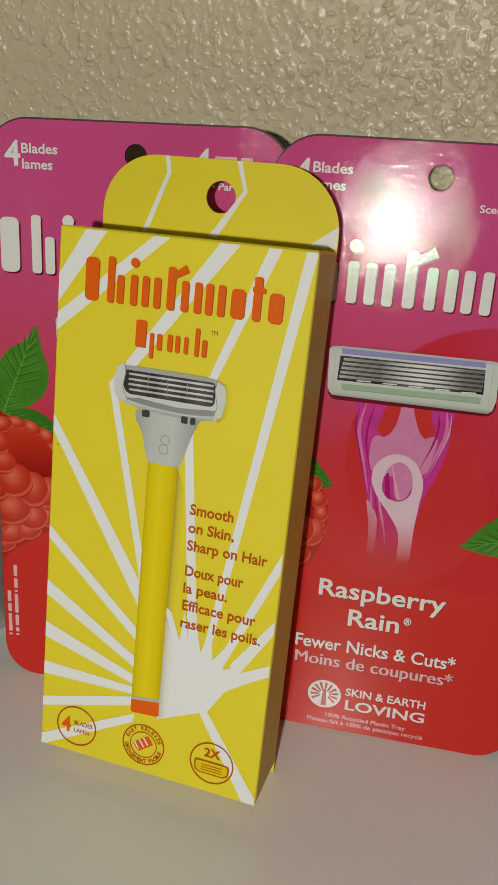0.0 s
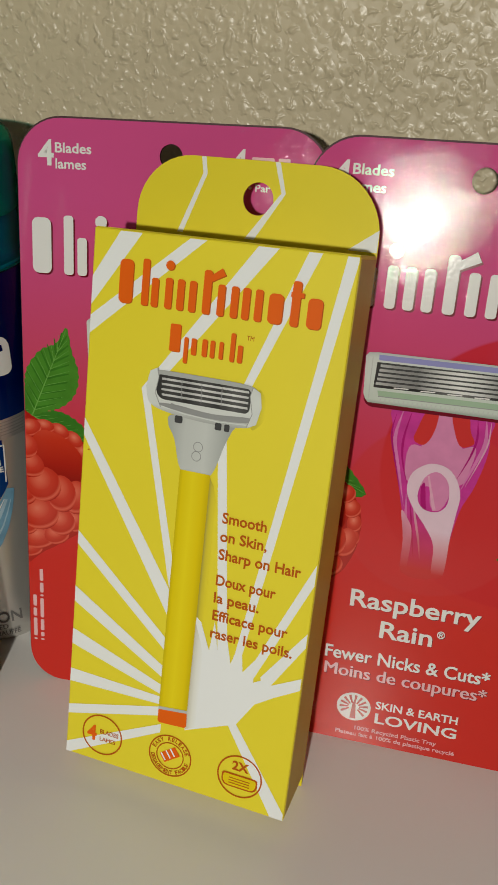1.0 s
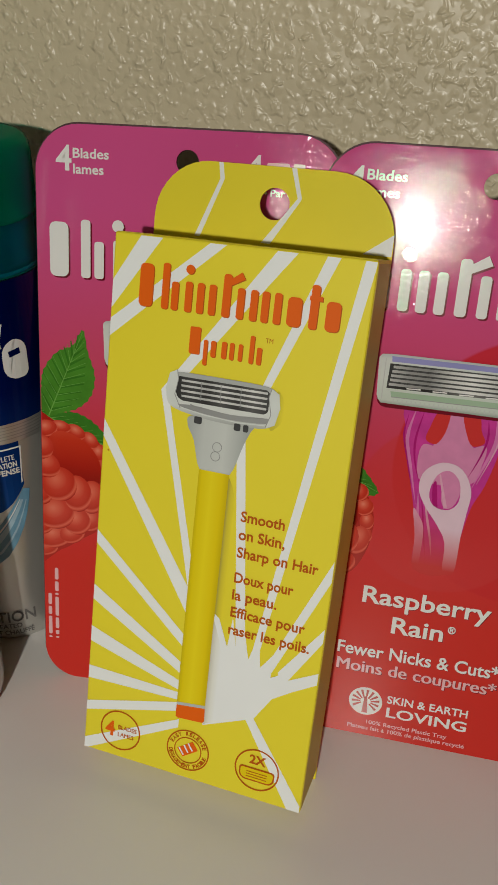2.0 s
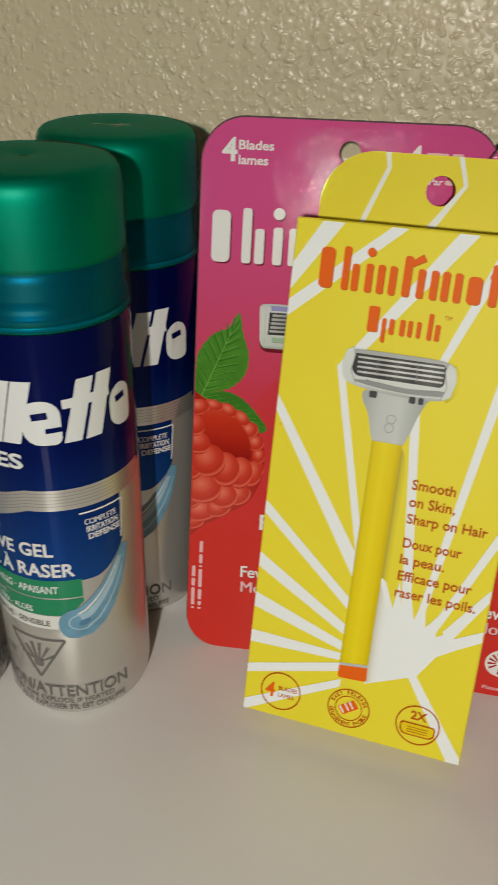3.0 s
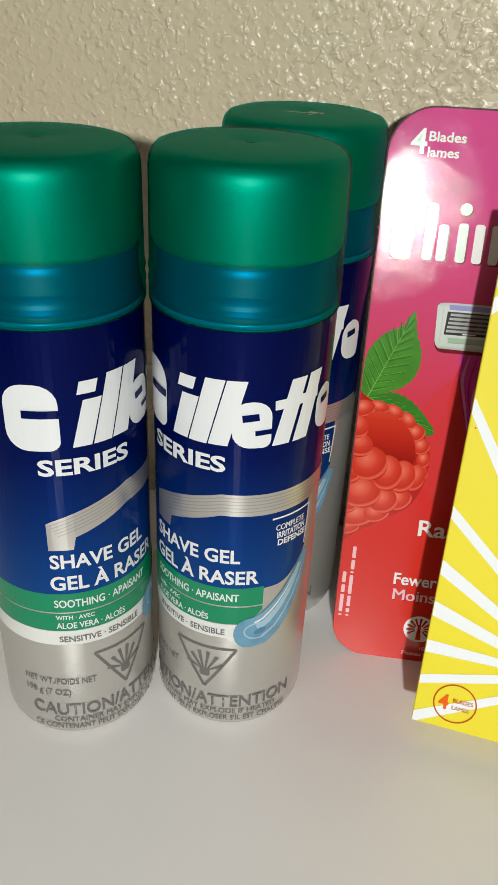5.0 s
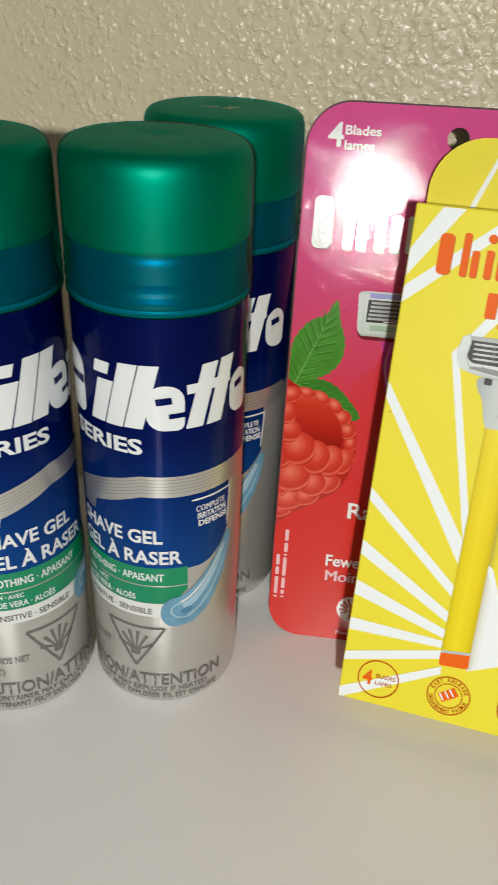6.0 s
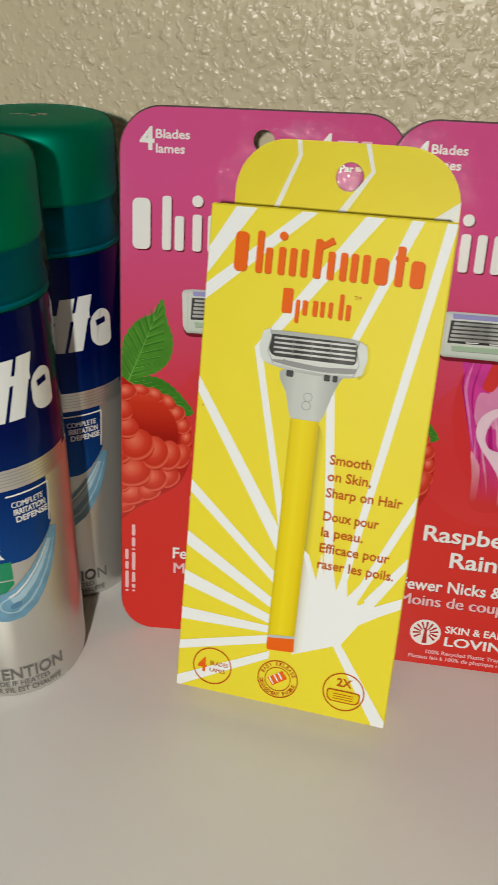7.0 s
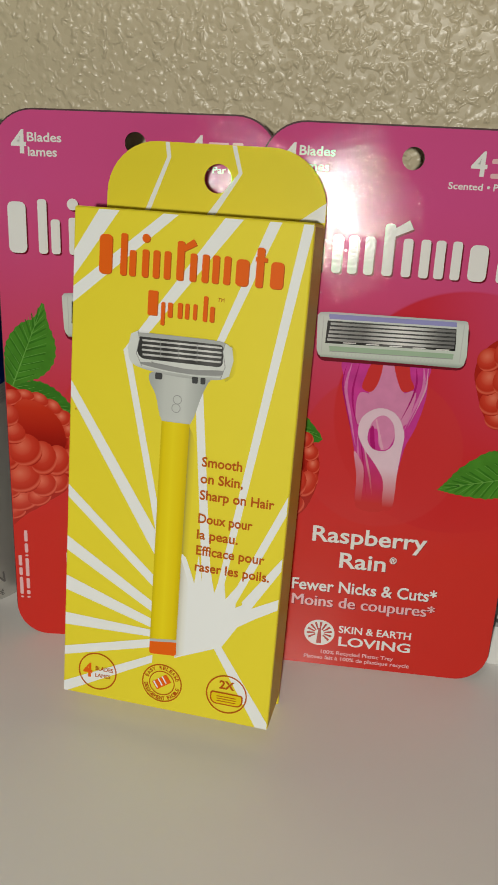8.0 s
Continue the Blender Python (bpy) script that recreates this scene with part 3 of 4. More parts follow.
def razor_package(m):
    pack = thing("razor_package", m, "magenta and red razor package card standing on the counter", "razor package", "razor packages")
    card = part("card", plate(rounded(-49.0, 49.0, 0, 199.6, (12.5, 12.5, 14.5, 14.5), 10), [oval(0.4, 190.1, 3.6, n=28)], -0.5, 0.0), CARD, pack, "glossy magenta card fading to red")
    # slightly larger dark sheet, added to draw the card's edge and wall shadow
    part("edge_shadow", plate(rounded(-49.4, 49.4, 0.4, 200.2, (12.7, 12.7, 14.8, 14.8), 10), [oval(0.4, 190.1, 3.6, n=28)], -1.3, -0.52), EDGE_SHADOW, pack, "dark sheet behind the card, its edge and wall shadow")
    part("tray", block(-40 * MM, 40 * MM, 0.4 * MM, 166 * MM, -24 * MM, -1.35 * MM, 0.004, 3), TRAY, pack, "grey moulded plastic tray behind the card")
    edge = (-48.8, 48.8, 0.3, 199)
    # leaves, then raspberries
    leaves = (([(-51, 113), (-47.2, 110.5), (-45.4, 104.6), (-51, 101)], (-46, 104, -52, 113, 2.4), LEAF_UNDER),
              ([(-47, 105), (-44, 105.2), (-36.9, 106), (-30.9, 103.6), (-25.8, 98.9), (-21.5, 93), (-26.3, 91.4), (-31, 94), (-39, 98)], (-47.0, 104, -21.7, 93.2, 4.6), LEAF_UNDER),
              ([(-46.2, 104.1), (-48.9, 108.4), (-48.6, 114.5), (-47.6, 120.4), (-42.9, 126.7), (-37.1, 129.6), (-33.7, 135.0), (-32.0, 127.5), (-29.7, 120.3), (-30.7, 113), (-35.4, 107.9), (-41.5, 105.6)], (-46.2, 104, -33.7, 134.4, 9.2), LEAF),
              ([(21.6, 77.6), (22.0, 77.9), (24.6, 81.0), (28.8, 86.4), (36.8, 92.8), (41.6, 94.2), (50, 96), (56, 94), (56, 80), (50, 77), (43.9, 76.6), (39, 75.7), (29.9, 76.2), (24.6, 77.0), (22.0, 77.5)], (56, 86.5, 22.4, 78.1, 8.2), LEAF))
    for n, (outline, (x0, y0, x1, y1, w), mat) in enumerate(leaves):
        print_part("leaf", [clipped(serrated(outline), *edge)], 0.6 + 0.36 * n, mat, card, "printed green leaf")
        d = math.hypot(x1 - x0, y1 - y0)
        ux, uy = (x1 - x0) / d, (y1 - y0) / d
        for k in range(9):
            t = 0.08 + 0.09 * k
            h = w * 0.80 * math.sin(math.pi * min(0.97, t + 0.14) ** 0.75)
            for side in (1, -1):
                ax, ay = x0 + ux * d * t, y0 + uy * d * t
                furrow = clipped(bar(ax, ay, ax + ux * d * 0.15 - side * uy * h, ay + uy * d * 0.15 + side * ux * h, 0.9, 0.4), *edge)
                if len(furrow) > 2:
                    print_part("leaf_furrow", [furrow], 0.72 + 0.36 * n + 0.01 * k, LEAF_DARK, card)
        for v in leaf_veins(x0, y0, x1, y1, w, 8):
            v = clipped(v, *edge)
            if len(v) > 2:
                print_part("leaf_vein", [v], 0.88 + 0.36 * n, LEAF_VEIN, card)
    berry_print(card, [(-54, 102.3), (-43.8, 102.4), (-38.2, 101), (-30.7, 98.2), (-25, 92.2), (-21.7, 84), (-21.9, 77), (-22.8, 72), (-26.6, 64), (-34.3, 58.5), (-42.3, 53.3), (-54, 49.5)],
                [(-23.8, 77.5, 2.2, 3.0, 10), (-23.9, 82.4, 2.4, 3.2, 0), (-25.2, 87.4, 3.0, 3.2, 15), (-27.6, 92.2, 3.2, 3.2, 30), (-31.6, 96.4, 3.6, 2.8, -40), (-36.6, 99.0, 3.8, 2.7, -25), (-42.0, 100.4, 3.8, 2.4, -8), (-47.2, 99.4, 4.2, 3.2, 10)],
                [(-46.5, 94), (-44.2, 98.2), (-39.9, 98.8), (-33.4, 96), (-28.9, 91.2), (-27.0, 85.2), (-28.0, 80), (-36, 79), (-43, 83)],
                [(-48.5, 53.8, 5.0, 3.6, 8), (-44.8, 58.4, 6.6, 4.6, 14), (-38.0, 60.2, 4.8, 3.8, 20), (-49.5, 63.4, 4.6, 4.6, 0), (-30.6, 66.4, 4.8, 4.2, 28), (-36.2, 65.2, 5.2, 5.2, 12), (-44.2, 67.6, 7.2, 6.2, 10),
                 (-26.0, 75.2, 3.6, 5.4, -12), (-30.6, 75.2, 4.8, 6.4, -6), (-36.0, 76.0, 5.4, 7.0, 4), (-49.2, 76.8, 4.6, 6.4, 0), (-42.6, 79.0, 6.6, 6.6, 22), (-48.0, 86.0, 6.0, 4.8, -20), (-49.4, 92.6, 5.0, 4.6, -24)], edge)
    berry_print(card, [(56, 138), (42, 136), (34, 132.4), (30, 127), (29, 121), (30.7, 115), (33, 108.6), (36, 104.5), (42, 102), (56, 102)],
                [], [],
                [(45.5, 104.6, 5.0, 3.6, 0), (38.8, 105.4, 4.4, 3.6, -20), (47.4, 110.8, 4.8, 5.0, 0), (36.6, 111.4, 4.6, 4.8, -15), (42.4, 111.4, 4.6, 5.0, 0), (34.2, 118.8, 4.4, 5.0, -12), (40.2, 119.2, 4.8, 5.4, 0), (46.6, 119.2, 4.8, 5.6, 0), (33.4, 126.4, 4.2, 4.2, 20), (38.8, 128.4, 4.2, 4.8, 12), (45.0, 129.4, 4.6, 5.2, 4)], edge)
    # printed razor: handle first, head over it
    print_part("handle_arm", [smooth([(-14.6, 124), (-15.6, 116), (-14.2, 108), (-12.2, 100), (-9.6, 90), (-7.8, 80), (-6.8, 68), (4, 68), (6.4, 80), (8.2, 92), (11.2, 100), (13.5, 110), (13.5, 117), (11.8, 124)])], 2, HANDLE_PINK, card, "printed pink razor handle")
    print_part("handle_web", [smooth([(-9.4, 111.4), (-4, 110.8), (3, 111.0), (9.6, 113.4), (9.4, 107), (6.5, 100), (-8, 99), (-10.4, 105)])], 2.4, HANDLE_WEB, card)
    print_part("handle_web", [smooth([(-2.2, 124), (-3.4, 116), (-6.4, 110.8), (0, 110.2), (6.2, 111.4), (3.4, 116), (0.8, 124)])], 2.8, HANDLE_WEB, card)
    for view in ([(-8.9, 113.2), (-8.2, 117), (-6.2, 122.5), (-2.6, 123), (-3.2, 116.2), (-5.6, 112)], [(9.2, 114.4), (7.6, 118), (6.2, 123), (1.6, 123), (3.2, 116.6), (5.6, 112.8)]):
        print_part("handle_view", [smooth(view)], 3.1, HANDLE_GAP, card)
    runs = (((-13.0, 122.5), (-14.6, 113), (-12.2, 103), (-9.4, 92), 1.1, HANDLE_STREAK), ((-10.6, 121.5), (-12.0, 113), (-11.4, 106), (-9.2, 99), 0.7, HANDLE_DEEP), ((-15.2, 120), (-15.8, 114), (-13.8, 106), (-11.6, 98), 0.6, HANDLE_DEEP),
            ((11.6, 122.5), (12.4, 115), (10.4, 108), (7.4, 99), 1.2, HANDLE_STREAK), ((9.2, 121.5), (9.8, 116), (8.6, 110), (6.0, 103), 0.7, HANDLE_DEEP), ((13.2, 121), (13.2, 115), (11.6, 109), (8.8, 101), 0.5, HANDLE_PALE),
            ((-8.8, 95), (-8.0, 88), (-6.8, 80), (-5.6, 73), 0.9, HANDLE_STREAK), ((-6.4, 93), (-4.6, 86), (-3.0, 80), (-1.8, 74), 0.8, HANDLE_PALE), ((-7.4, 93), (-6.0, 86), (-4.8, 79), (-3.6, 73), 0.6, HANDLE_DEEP))
    for k, (p, q, r, e, w, mat) in enumerate(runs):
        spine = [(p, 0.15), (q, w), (r, w * 0.8), (e, 0.12)]
        side = [(x - h / 2, y) for (x, y), h in spine] + [(x + h / 2, y) for (x, y), h in reversed(spine)]
        print_part("handle_streak", [smooth(side)], 3.5 + 0.05 * k, mat, card)
    print_part("grip_edge", [smooth([(-9.6, 89.4), (-7.6, 87.4), (-5.6, 83.6), (-5.2, 77), (-5.6, 69), (-7.4, 69), (-7.9, 80)])], 4.4, HANDLE_PALE, card)
    print_part("ring_view", [oval(1.4, 97.2, 2.9, 6.4, 20, -6)], 4.2, HANDLE_WEB, card)
    print_part("ring_view", [bar(-2.8, 102.2, 0.4, 91.0, 0.5, 1.1)], 4.3, HANDLE_PALE, card)
    print_part("ring_view", [smooth([(-4.6, 98), (-3.6, 99.6), (-2.6, 94), (-2.2, 90.8), (-3.8, 92)])], 4.2, HANDLE_DEEP, card)
    loop = smooth([(-8.8, 96.7), (-7.7, 102.7), (-2.4, 106.3), (3.8, 104.7), (7.5, 98), (7.2, 90.2), (6.6, 82), (6.2, 69), (2.6, 69), (1.9, 78.9), (-1.5, 85), (-6.2, 91)])
    part("grip_ring", plate(loop, [smooth([(-5.3, 95.2), (-3.9, 101.4), (-0.2, 103.8), (3.5, 100.6), (4.2, 94), (1.4, 90.6), (-3.2, 91.2)])], 0.27, 0.30), HANDLE_LOOP, card, "pale lilac loop on the handle")
    print_part("head_shade", [rounded(-25.8, 25.7, 121.9, 136.9, (3, 3, 2, 2), 4)], 6, SHADE_PRINT, card)
    print_part("razor_head", [[(-25.4, 124.4), (-24.4, 123.3), (23.6, 122.8), (24.9, 123.8), (25.6, 127), (24.9, 137.4), (24.4, 138.8), (23.4, 139.1), (-22.6, 139.1), (-25.6, 138.8), (-26.5, 137.8), (-26.0, 126)]], 7, PACK_HEAD, card, "printed razor head with five blades")
    print_part("lubricating_strip", [[(-22.4, 136.7), (21.0, 136.9), (20.8, 138.5), (-22.6, 138.4)]], 8, LILAC, card)
    print_part("blade_bed", [[(-23.2, 128.2), (21.5, 128.6), (21.0, 136.2), (-22.9, 136.1)]], 8, PACK_BED, card)
    for k in range(5):
        print_part("blade", [bar(-22.6 + 0.2 * k, 129.5 + 1.4 * k, 21.0, 129.8 + 1.4 * k, 0.85)], 9, PACK_BLADE, card)
        print_part("blade_gap", [bar(-22.6 + 0.2 * k, 130.2 + 1.4 * k, 21.0, 130.5 + 1.4 * k, 0.28)], 9.2, RAZOR_DARK, card)
    for x in (-17, -9, -1, 7, 15):
        print_part("blade_clip", [bar(x, 128.7, x + 4.4, 128.85, 0.35)], 9.5, WHITE_PRINT, card)
    print_part("guard_strip", [[(-21.4, 125.6), (21.0, 125.9), (21.1, 127.6), (-21.8, 127.3)]], 8, MINT, card)
    print_part("guard_edge", [bar(-21.4, 125.5, 21.0, 125.8, 0.25)], 8.5, RAZOR_MID, card)
    for k in range(30):
        print_part("guard_ridge", [bar(-20.6 + 1.4 * k, 123.7, -20.6 + 1.4 * k, 124.9, 0.3)], 8.2, RAZOR_GREY, card)
    for x in (-24.3, 23.4):
        print_part("end_line", [bar(x, 124.6, x * 1.002, 137.6, 0.28)], 8.2, RAZOR_GREY, card)
    # lettering
    strokes(wordmark_bars(-44.6, 152.4, 90.0, 12.6, 17.4, 3.2), 2, WHITE_PRINT, card, "wordmark_stroke", SHADE_PRINT)
    for body, x, y, w, h, mat in (("Raspberry", -22.0, 53.0, 42.6, 6.2, WHITE_PRINT), ("Rain", -11.0, 42.9, 17.4, 6.2, WHITE_PRINT), ("®", 7.6, 46.4, 2.6, 2.6, WHITE_PRINT),
                                  ("Fewer Nicks & Cuts*", -28.3, 32.2, 55, 4.7, WHITE_PRINT), ("Moins de coupures*", -28, 25.7, 54.4, 4.6, PINK_PRINT)):
        text_part(body, x + 0.22, y - 0.25, w, h, 2, SHADE_PRINT, card, 0.004 if mat is PINK_PRINT else 0.012, name="lettering_shade")
        text_part(body, x, y, w, h, 3, mat, card, 0.018)
    text_part("SKIN & EARTH", -8.8, 15.0, 27.8, 3.0, 3, WHITE_PRINT, card, 0.02)
    text_part("LOVING", -8.5, 9.3, 27.8, 3.9, 3, WHITE_PRINT, card, 0.02)
    text_part("100% Recycled Plastic Tray", -15.0, 5.0, 28.3, 1.6, 3, PINK_PRINT, card, 0.015)
    text_part("Plateau fait à 100% de plastique recyclé", -21.5, 2.5, 41.2, 1.6, 3, PINK_PRINT, card, 0.015)
    print_part("tree_mark", [oval(-16.2, 14.1, 5.9, 5.6, n=32)], 3, WHITE_PRINT, card, "white round mark with a plain tree shape")
    print_part("tree_trunk", [bar(-16.2, 9.4, -16.2, 16, 2.0, 1.0)], 4, BERRY_DARK, card)
    for a in (-40, -15, 10, 35, 60, 85, 110, 135, 160, 185, 210):
        ca, sa = math.cos(radians(a)), math.sin(radians(a))
        print_part("tree_leaf", [bar(-16.2 + 1.8 * ca, 14.1 + 1.4 * sa, -16.2 + 4.9 * ca, 14.1 + 4.7 * sa, 0.5, 0.9)], 4, BERRY_DARK, card)
    for sx in (-42.2, 18.8):
        text_part("4", sx, 185.8, 5.2, 7.4, 3, WHITE_PRINT, card, 0.02)
    text_part("Blades", -36.6, 189.6, 11.8, 2.9, 3, WHITE_PRINT, card, 0.02)
    text_part("lames", -36.5, 184.9, 10.0, 2.9, 3, WHITE_PRINT, card, 0.02)
    for x0, x1, y in ((25.3, 32.2, 189.7), (33.4, 37.0, 189.7), (25.3, 34.0, 185.2)):
        print_part("lettering_bar", [rounded(x0, x1, y, y + 1.5, (0.4,) * 4, 2)], 3, PINK_PRINT, card)
    text_part("Scented", 12.4, 181.4, 11.0, 2.1, 3, WHITE_PRINT, card, 0.015)
    print_part("lettering_bar", [oval(25.2, 182.4, 0.5, n=10)], 3, WHITE_PRINT, card)
    text_part("Par", 26.8, 181.4, 4.6, 2.1, 3, WHITE_PRINT, card, 0.015)
    print_part("lettering_bar", [rounded(32.0, 39.5, 181.5, 183.0, (0.4,) * 4, 2)], 3, PINK_PRINT, card)
    # small upright notes at the edge
    for x, words in ((-47.6, (0.8, 7.6, 3.4, 4.6)), (-44.9, (0.8, 1.8, 4.6, 8.0, 0.8, 4.0, 4.8))):
        y = 16.0
        for h in words:
            print_part("note_bar", [rounded(x, x + 1.35, y, y + h, (0.4,) * 4, 2)], 3, PINK_PRINT, card)
            y += h + 0.8
    return pack


def facing(origin, u, v):
    """The pose of a sheet whose x runs along u and y along v."""
    u, v = Vector(u).normalized(), Vector(v)
    n = u.cross(v).normalized()
    v = n.cross(u)
    return Matrix.Translation(origin) @ Matrix((u, v, n)).transposed().to_4x4()


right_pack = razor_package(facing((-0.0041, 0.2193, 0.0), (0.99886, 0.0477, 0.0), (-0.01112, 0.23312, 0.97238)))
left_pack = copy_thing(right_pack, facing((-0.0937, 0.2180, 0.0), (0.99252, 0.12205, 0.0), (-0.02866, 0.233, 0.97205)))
tagged(left_pack, "magenta and red razor package card leaning beside the gel cans")


# ---- yellow carton in front of the packages ----
def carton():
    W, H, D = 75.5, 168.8, 23.5
    box = thing("razor_carton", facing((-0.1091, 0.1780, 0.0104), (0.99828, -0.05748, 0.01139), (0.00578, 0.29005, 0.95699)),
                "bright yellow cardboard razor carton leaning against the packages", "carton")
    body = part("carton_body", block(0, W * MM, 0, H * MM, -D * MM, 0, 0.0005, 2), YELLOW, box, "yellow carton with pale sun rays")
    tab = part("hang_tab", plate(rounded(1.0, 75.4, 160, 191.7, (0.3, 0.3, 19, 17), 10), [oval(39.0, 181.2, 4.6, n=32)], -D - 0.45, -D + 0.02), YELLOW, box, "yellow hang tab with a round hole")
    part("side_panel", block(W * MM, (W + 0.12) * MM, 0.8 * MM, (H - 0.8) * MM, (-D + 0.8) * MM, -0.8 * MM), SIDE_SHADE, box, "yellow side panel with its shade put into the colour")
    # bottom flap that props the back edge on the counter
    part("bottom_flap", block(3 * MM, (W + 0.1) * MM, -4.0 * MM, 1.0 * MM, (-D - 0.2) * MM, (-D + 0.3) * MM, 0.0002, 1), YELLOW, box, "yellow flap folded down under the carton")
    part("lid_fold", block(0.3 * MM, (W - 0.3) * MM, (H - 0.25) * MM, (H + 0.15) * MM, (-D + 0.4) * MM, -0.9 * MM), YELLOW, box)
    area = (0.25, W - 0.25, 0.3, H - 0.4)
    sun = (51.5, 33.0)
    rays = [[(8.5, 168.9), (15.2, 168.9), (0.2, 147.2), (0.2, 155.3)], [(29.7, 169), (34.6, 169), (0, 138.9), (0, 144.1)],
            [(48.8, 169), (54.6, 169), (26.4, 132.2), (20.2, 125.6), (17.9, 125.8), (22.5, 132.2)], [(62.3, 169), (66.0, 169), (50.8, 131.6), (44.7, 116.7), (42.5, 116.3), (48.2, 131.3)],
            [(72.4, 169.2), (75.6, 169.2), (55.8, 46), (53.6, 46)], [(17.9, 125.8), (20.2, 125.6), (36, 59), (33.5, 59)], [(42.3, 116.3), (44.9, 116.7), (52.3, 48), (49.2, 48)],
            [(0, 114.5), (0, 109.2), (33, 56), (34, 63)], [(0, 78.6), (0, 74.2), (33, 45.2), (33, 49.4)], [(0, 60), (0, 54.8), (33, 36.2), (33, 40)], [(0, 45.3), (0, 39.9), (33, 30.6), (33, 33.8)],
            [(0, 31), (0, 26.4), (33, 27.4), (33, 30.0)], [(0, 17.8), (0, 14.4), (33, 23.6), (33, 26.8)], [(0, 3.8), (0, -0.6), (33, 17.6), (33, 20.6)],
            [(76, 86.5), (76, 80.0), (61.0, 45.0), (60.0, 49)], [(76, 64.5), (76, 60.2), (64.4, 40.8), (63, 46)], [(76, 49.4), (76, 45.6), (62, 37), (62, 41.8)],
            [(54.2, 28), (57.2, 28.4), (76.2, 1.2), (75.6, 0), (71.4, 0)]]
    for k, r in enumerate(rays):
        c = clipped(r, *area)
        if len(c) > 2:
            print_part("sun_ray", [c], 1 + 0.06 * k, RAY, body)
    rim = [(41.0, 21.0), (41.0, 56), (41.6, 62), (46.3, 50), (47.2, 60), (49.4, 48.4), (51, 58), (53.4, 47.6), (56, 57), (57.4, 46), (60.8, 51), (61.0, 43.6), (65.6, 46.4), (64.0, 39.9), (69, 41.4), (62.2, 36.6), (57.2, 28.2)]
    print_part("sun_glow", [[sun, rim[k - 1], rim[k]] for k in range(len(rim))], 2.4, RAY, body, "pale sun glow")
    # rays on the tab
    z = -D * MM
    for pts in ([(20.6, 191.6), (22.0, 191.6), (22.8, 187.0), (16.4, 169.8), (14.6, 169.8), (21.4, 187.0)], [(43.1, 191.6), (44.6, 191.6), (47.1, 183.2), (38.9, 169.8), (36.0, 169.8), (45.8, 183.3)], [(66.8, 169.8), (75.2, 169.8), (75.2, 176.0)]):
        shape = pts if len(pts) == 3 else None
        strips = [shape] if shape else [[pts[0], pts[1], pts[2], pts[5]], [pts[5], pts[2], pts[3], pts[4]]]
        ob = print_part("sun_ray", strips, 1, RAY, tab)
        ob.matrix_basis = Matrix.Translation((0, 0, z + 0.00004))
    # wordmark and product name as plain strokes
    marks = wordmark_bars(8.8, 149.0, 59.4, 8.4, 12.0, 2.1)
    strokes(marks, 2.5, ORANGE, body, "wordmark_stroke", RUST, 0.25, -0.2)
    small = [rounded(x, x + w, y, t, (0.4,) * 4, 2) for x, w, y, t in ((25.4, 3.2, 137.6, 145.2), (29.8, 1.2, 134.8, 142.0), (32.0, 1.5, 137.4, 142.0), (35.2, 1.5, 137.4, 142.2), (37.6, 1.3, 137.4, 142.2), (40.2, 1.2, 137.4, 142.2), (43.4, 1.3, 137.2, 145.0), (45.6, 1.4, 137.2, 142.0))]
    strokes(small, 2.5, ORANGE, body, "product_mark_stroke", RUST, 0.2, -0.15)
    text_part("TM", 47.8, 143.6, 2.1, 1.3, 3, RUST, body)
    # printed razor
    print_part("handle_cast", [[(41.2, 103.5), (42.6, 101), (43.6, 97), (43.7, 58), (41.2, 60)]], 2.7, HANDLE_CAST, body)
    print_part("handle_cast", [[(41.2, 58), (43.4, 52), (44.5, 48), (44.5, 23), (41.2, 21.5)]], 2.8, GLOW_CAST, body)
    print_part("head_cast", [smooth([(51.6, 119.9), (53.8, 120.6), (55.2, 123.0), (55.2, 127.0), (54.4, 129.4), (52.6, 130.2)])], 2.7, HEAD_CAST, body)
    print_part("razor_neck", [smooth([(27.8, 119.6), (36, 119.8), (46.6, 119.8), (46.2, 117.6), (44.6, 113.6), (41.4, 104.2), (36.5, 104.0), (32.0, 104.2), (29.4, 112.6), (27.2, 116.6)])], 4, NECK_ROUND, body)
    print_part("neck_mark", ring(36.8, 111.7, 1.5, 0.22, 18), 5, RAZOR_MID, body)
    print_part("neck_mark", ring(36.5, 108.9, 1.5, 0.22, 18), 5, RAZOR_MID, body)
    print_part("razor_head", [smooth([(21.4, 121.6), (25, 120.4), (33, 119.3), (42, 119.0), (50, 119.6), (53.0, 121.6), (53.9, 126.5), (53.0, 130.0), (49.5, 131.6), (38, 131.9), (24, 131.8), (20.6, 130.8), (19.6, 127), (20.0, 123.5)])], 5, HEAD_ROUND, body, "printed grey razor head")
    print_part("head_shade", [smooth([(23.0, 122.2), (30, 121.0), (40, 120.4), (50.2, 121.0), (51.2, 122.6), (40, 121.9), (29, 122.7)])], 6, RAZOR_MID, body)
    print_part("blade_bed", [rounded(22.6, 50.8, 123.6, 130.6, (2.8, 1.6, 1.4, 1.2), 5)], 6, BED_ROUND, body)
    for k in range(4):
        print_part("blade", [bar(24.2 + 0.3 * (k == 0), 125.0 + 1.5 * k, 50.2, 125.2 + 1.5 * k, 0.62)], 7, BLADE_ROUND, body)
    for x in (30.5, 36.5, 42.5):
        print_part("blade_clip", [bar(x, 124.4, x - 0.2, 130.0, 0.2)], 7.5, RAZOR_MID, body)
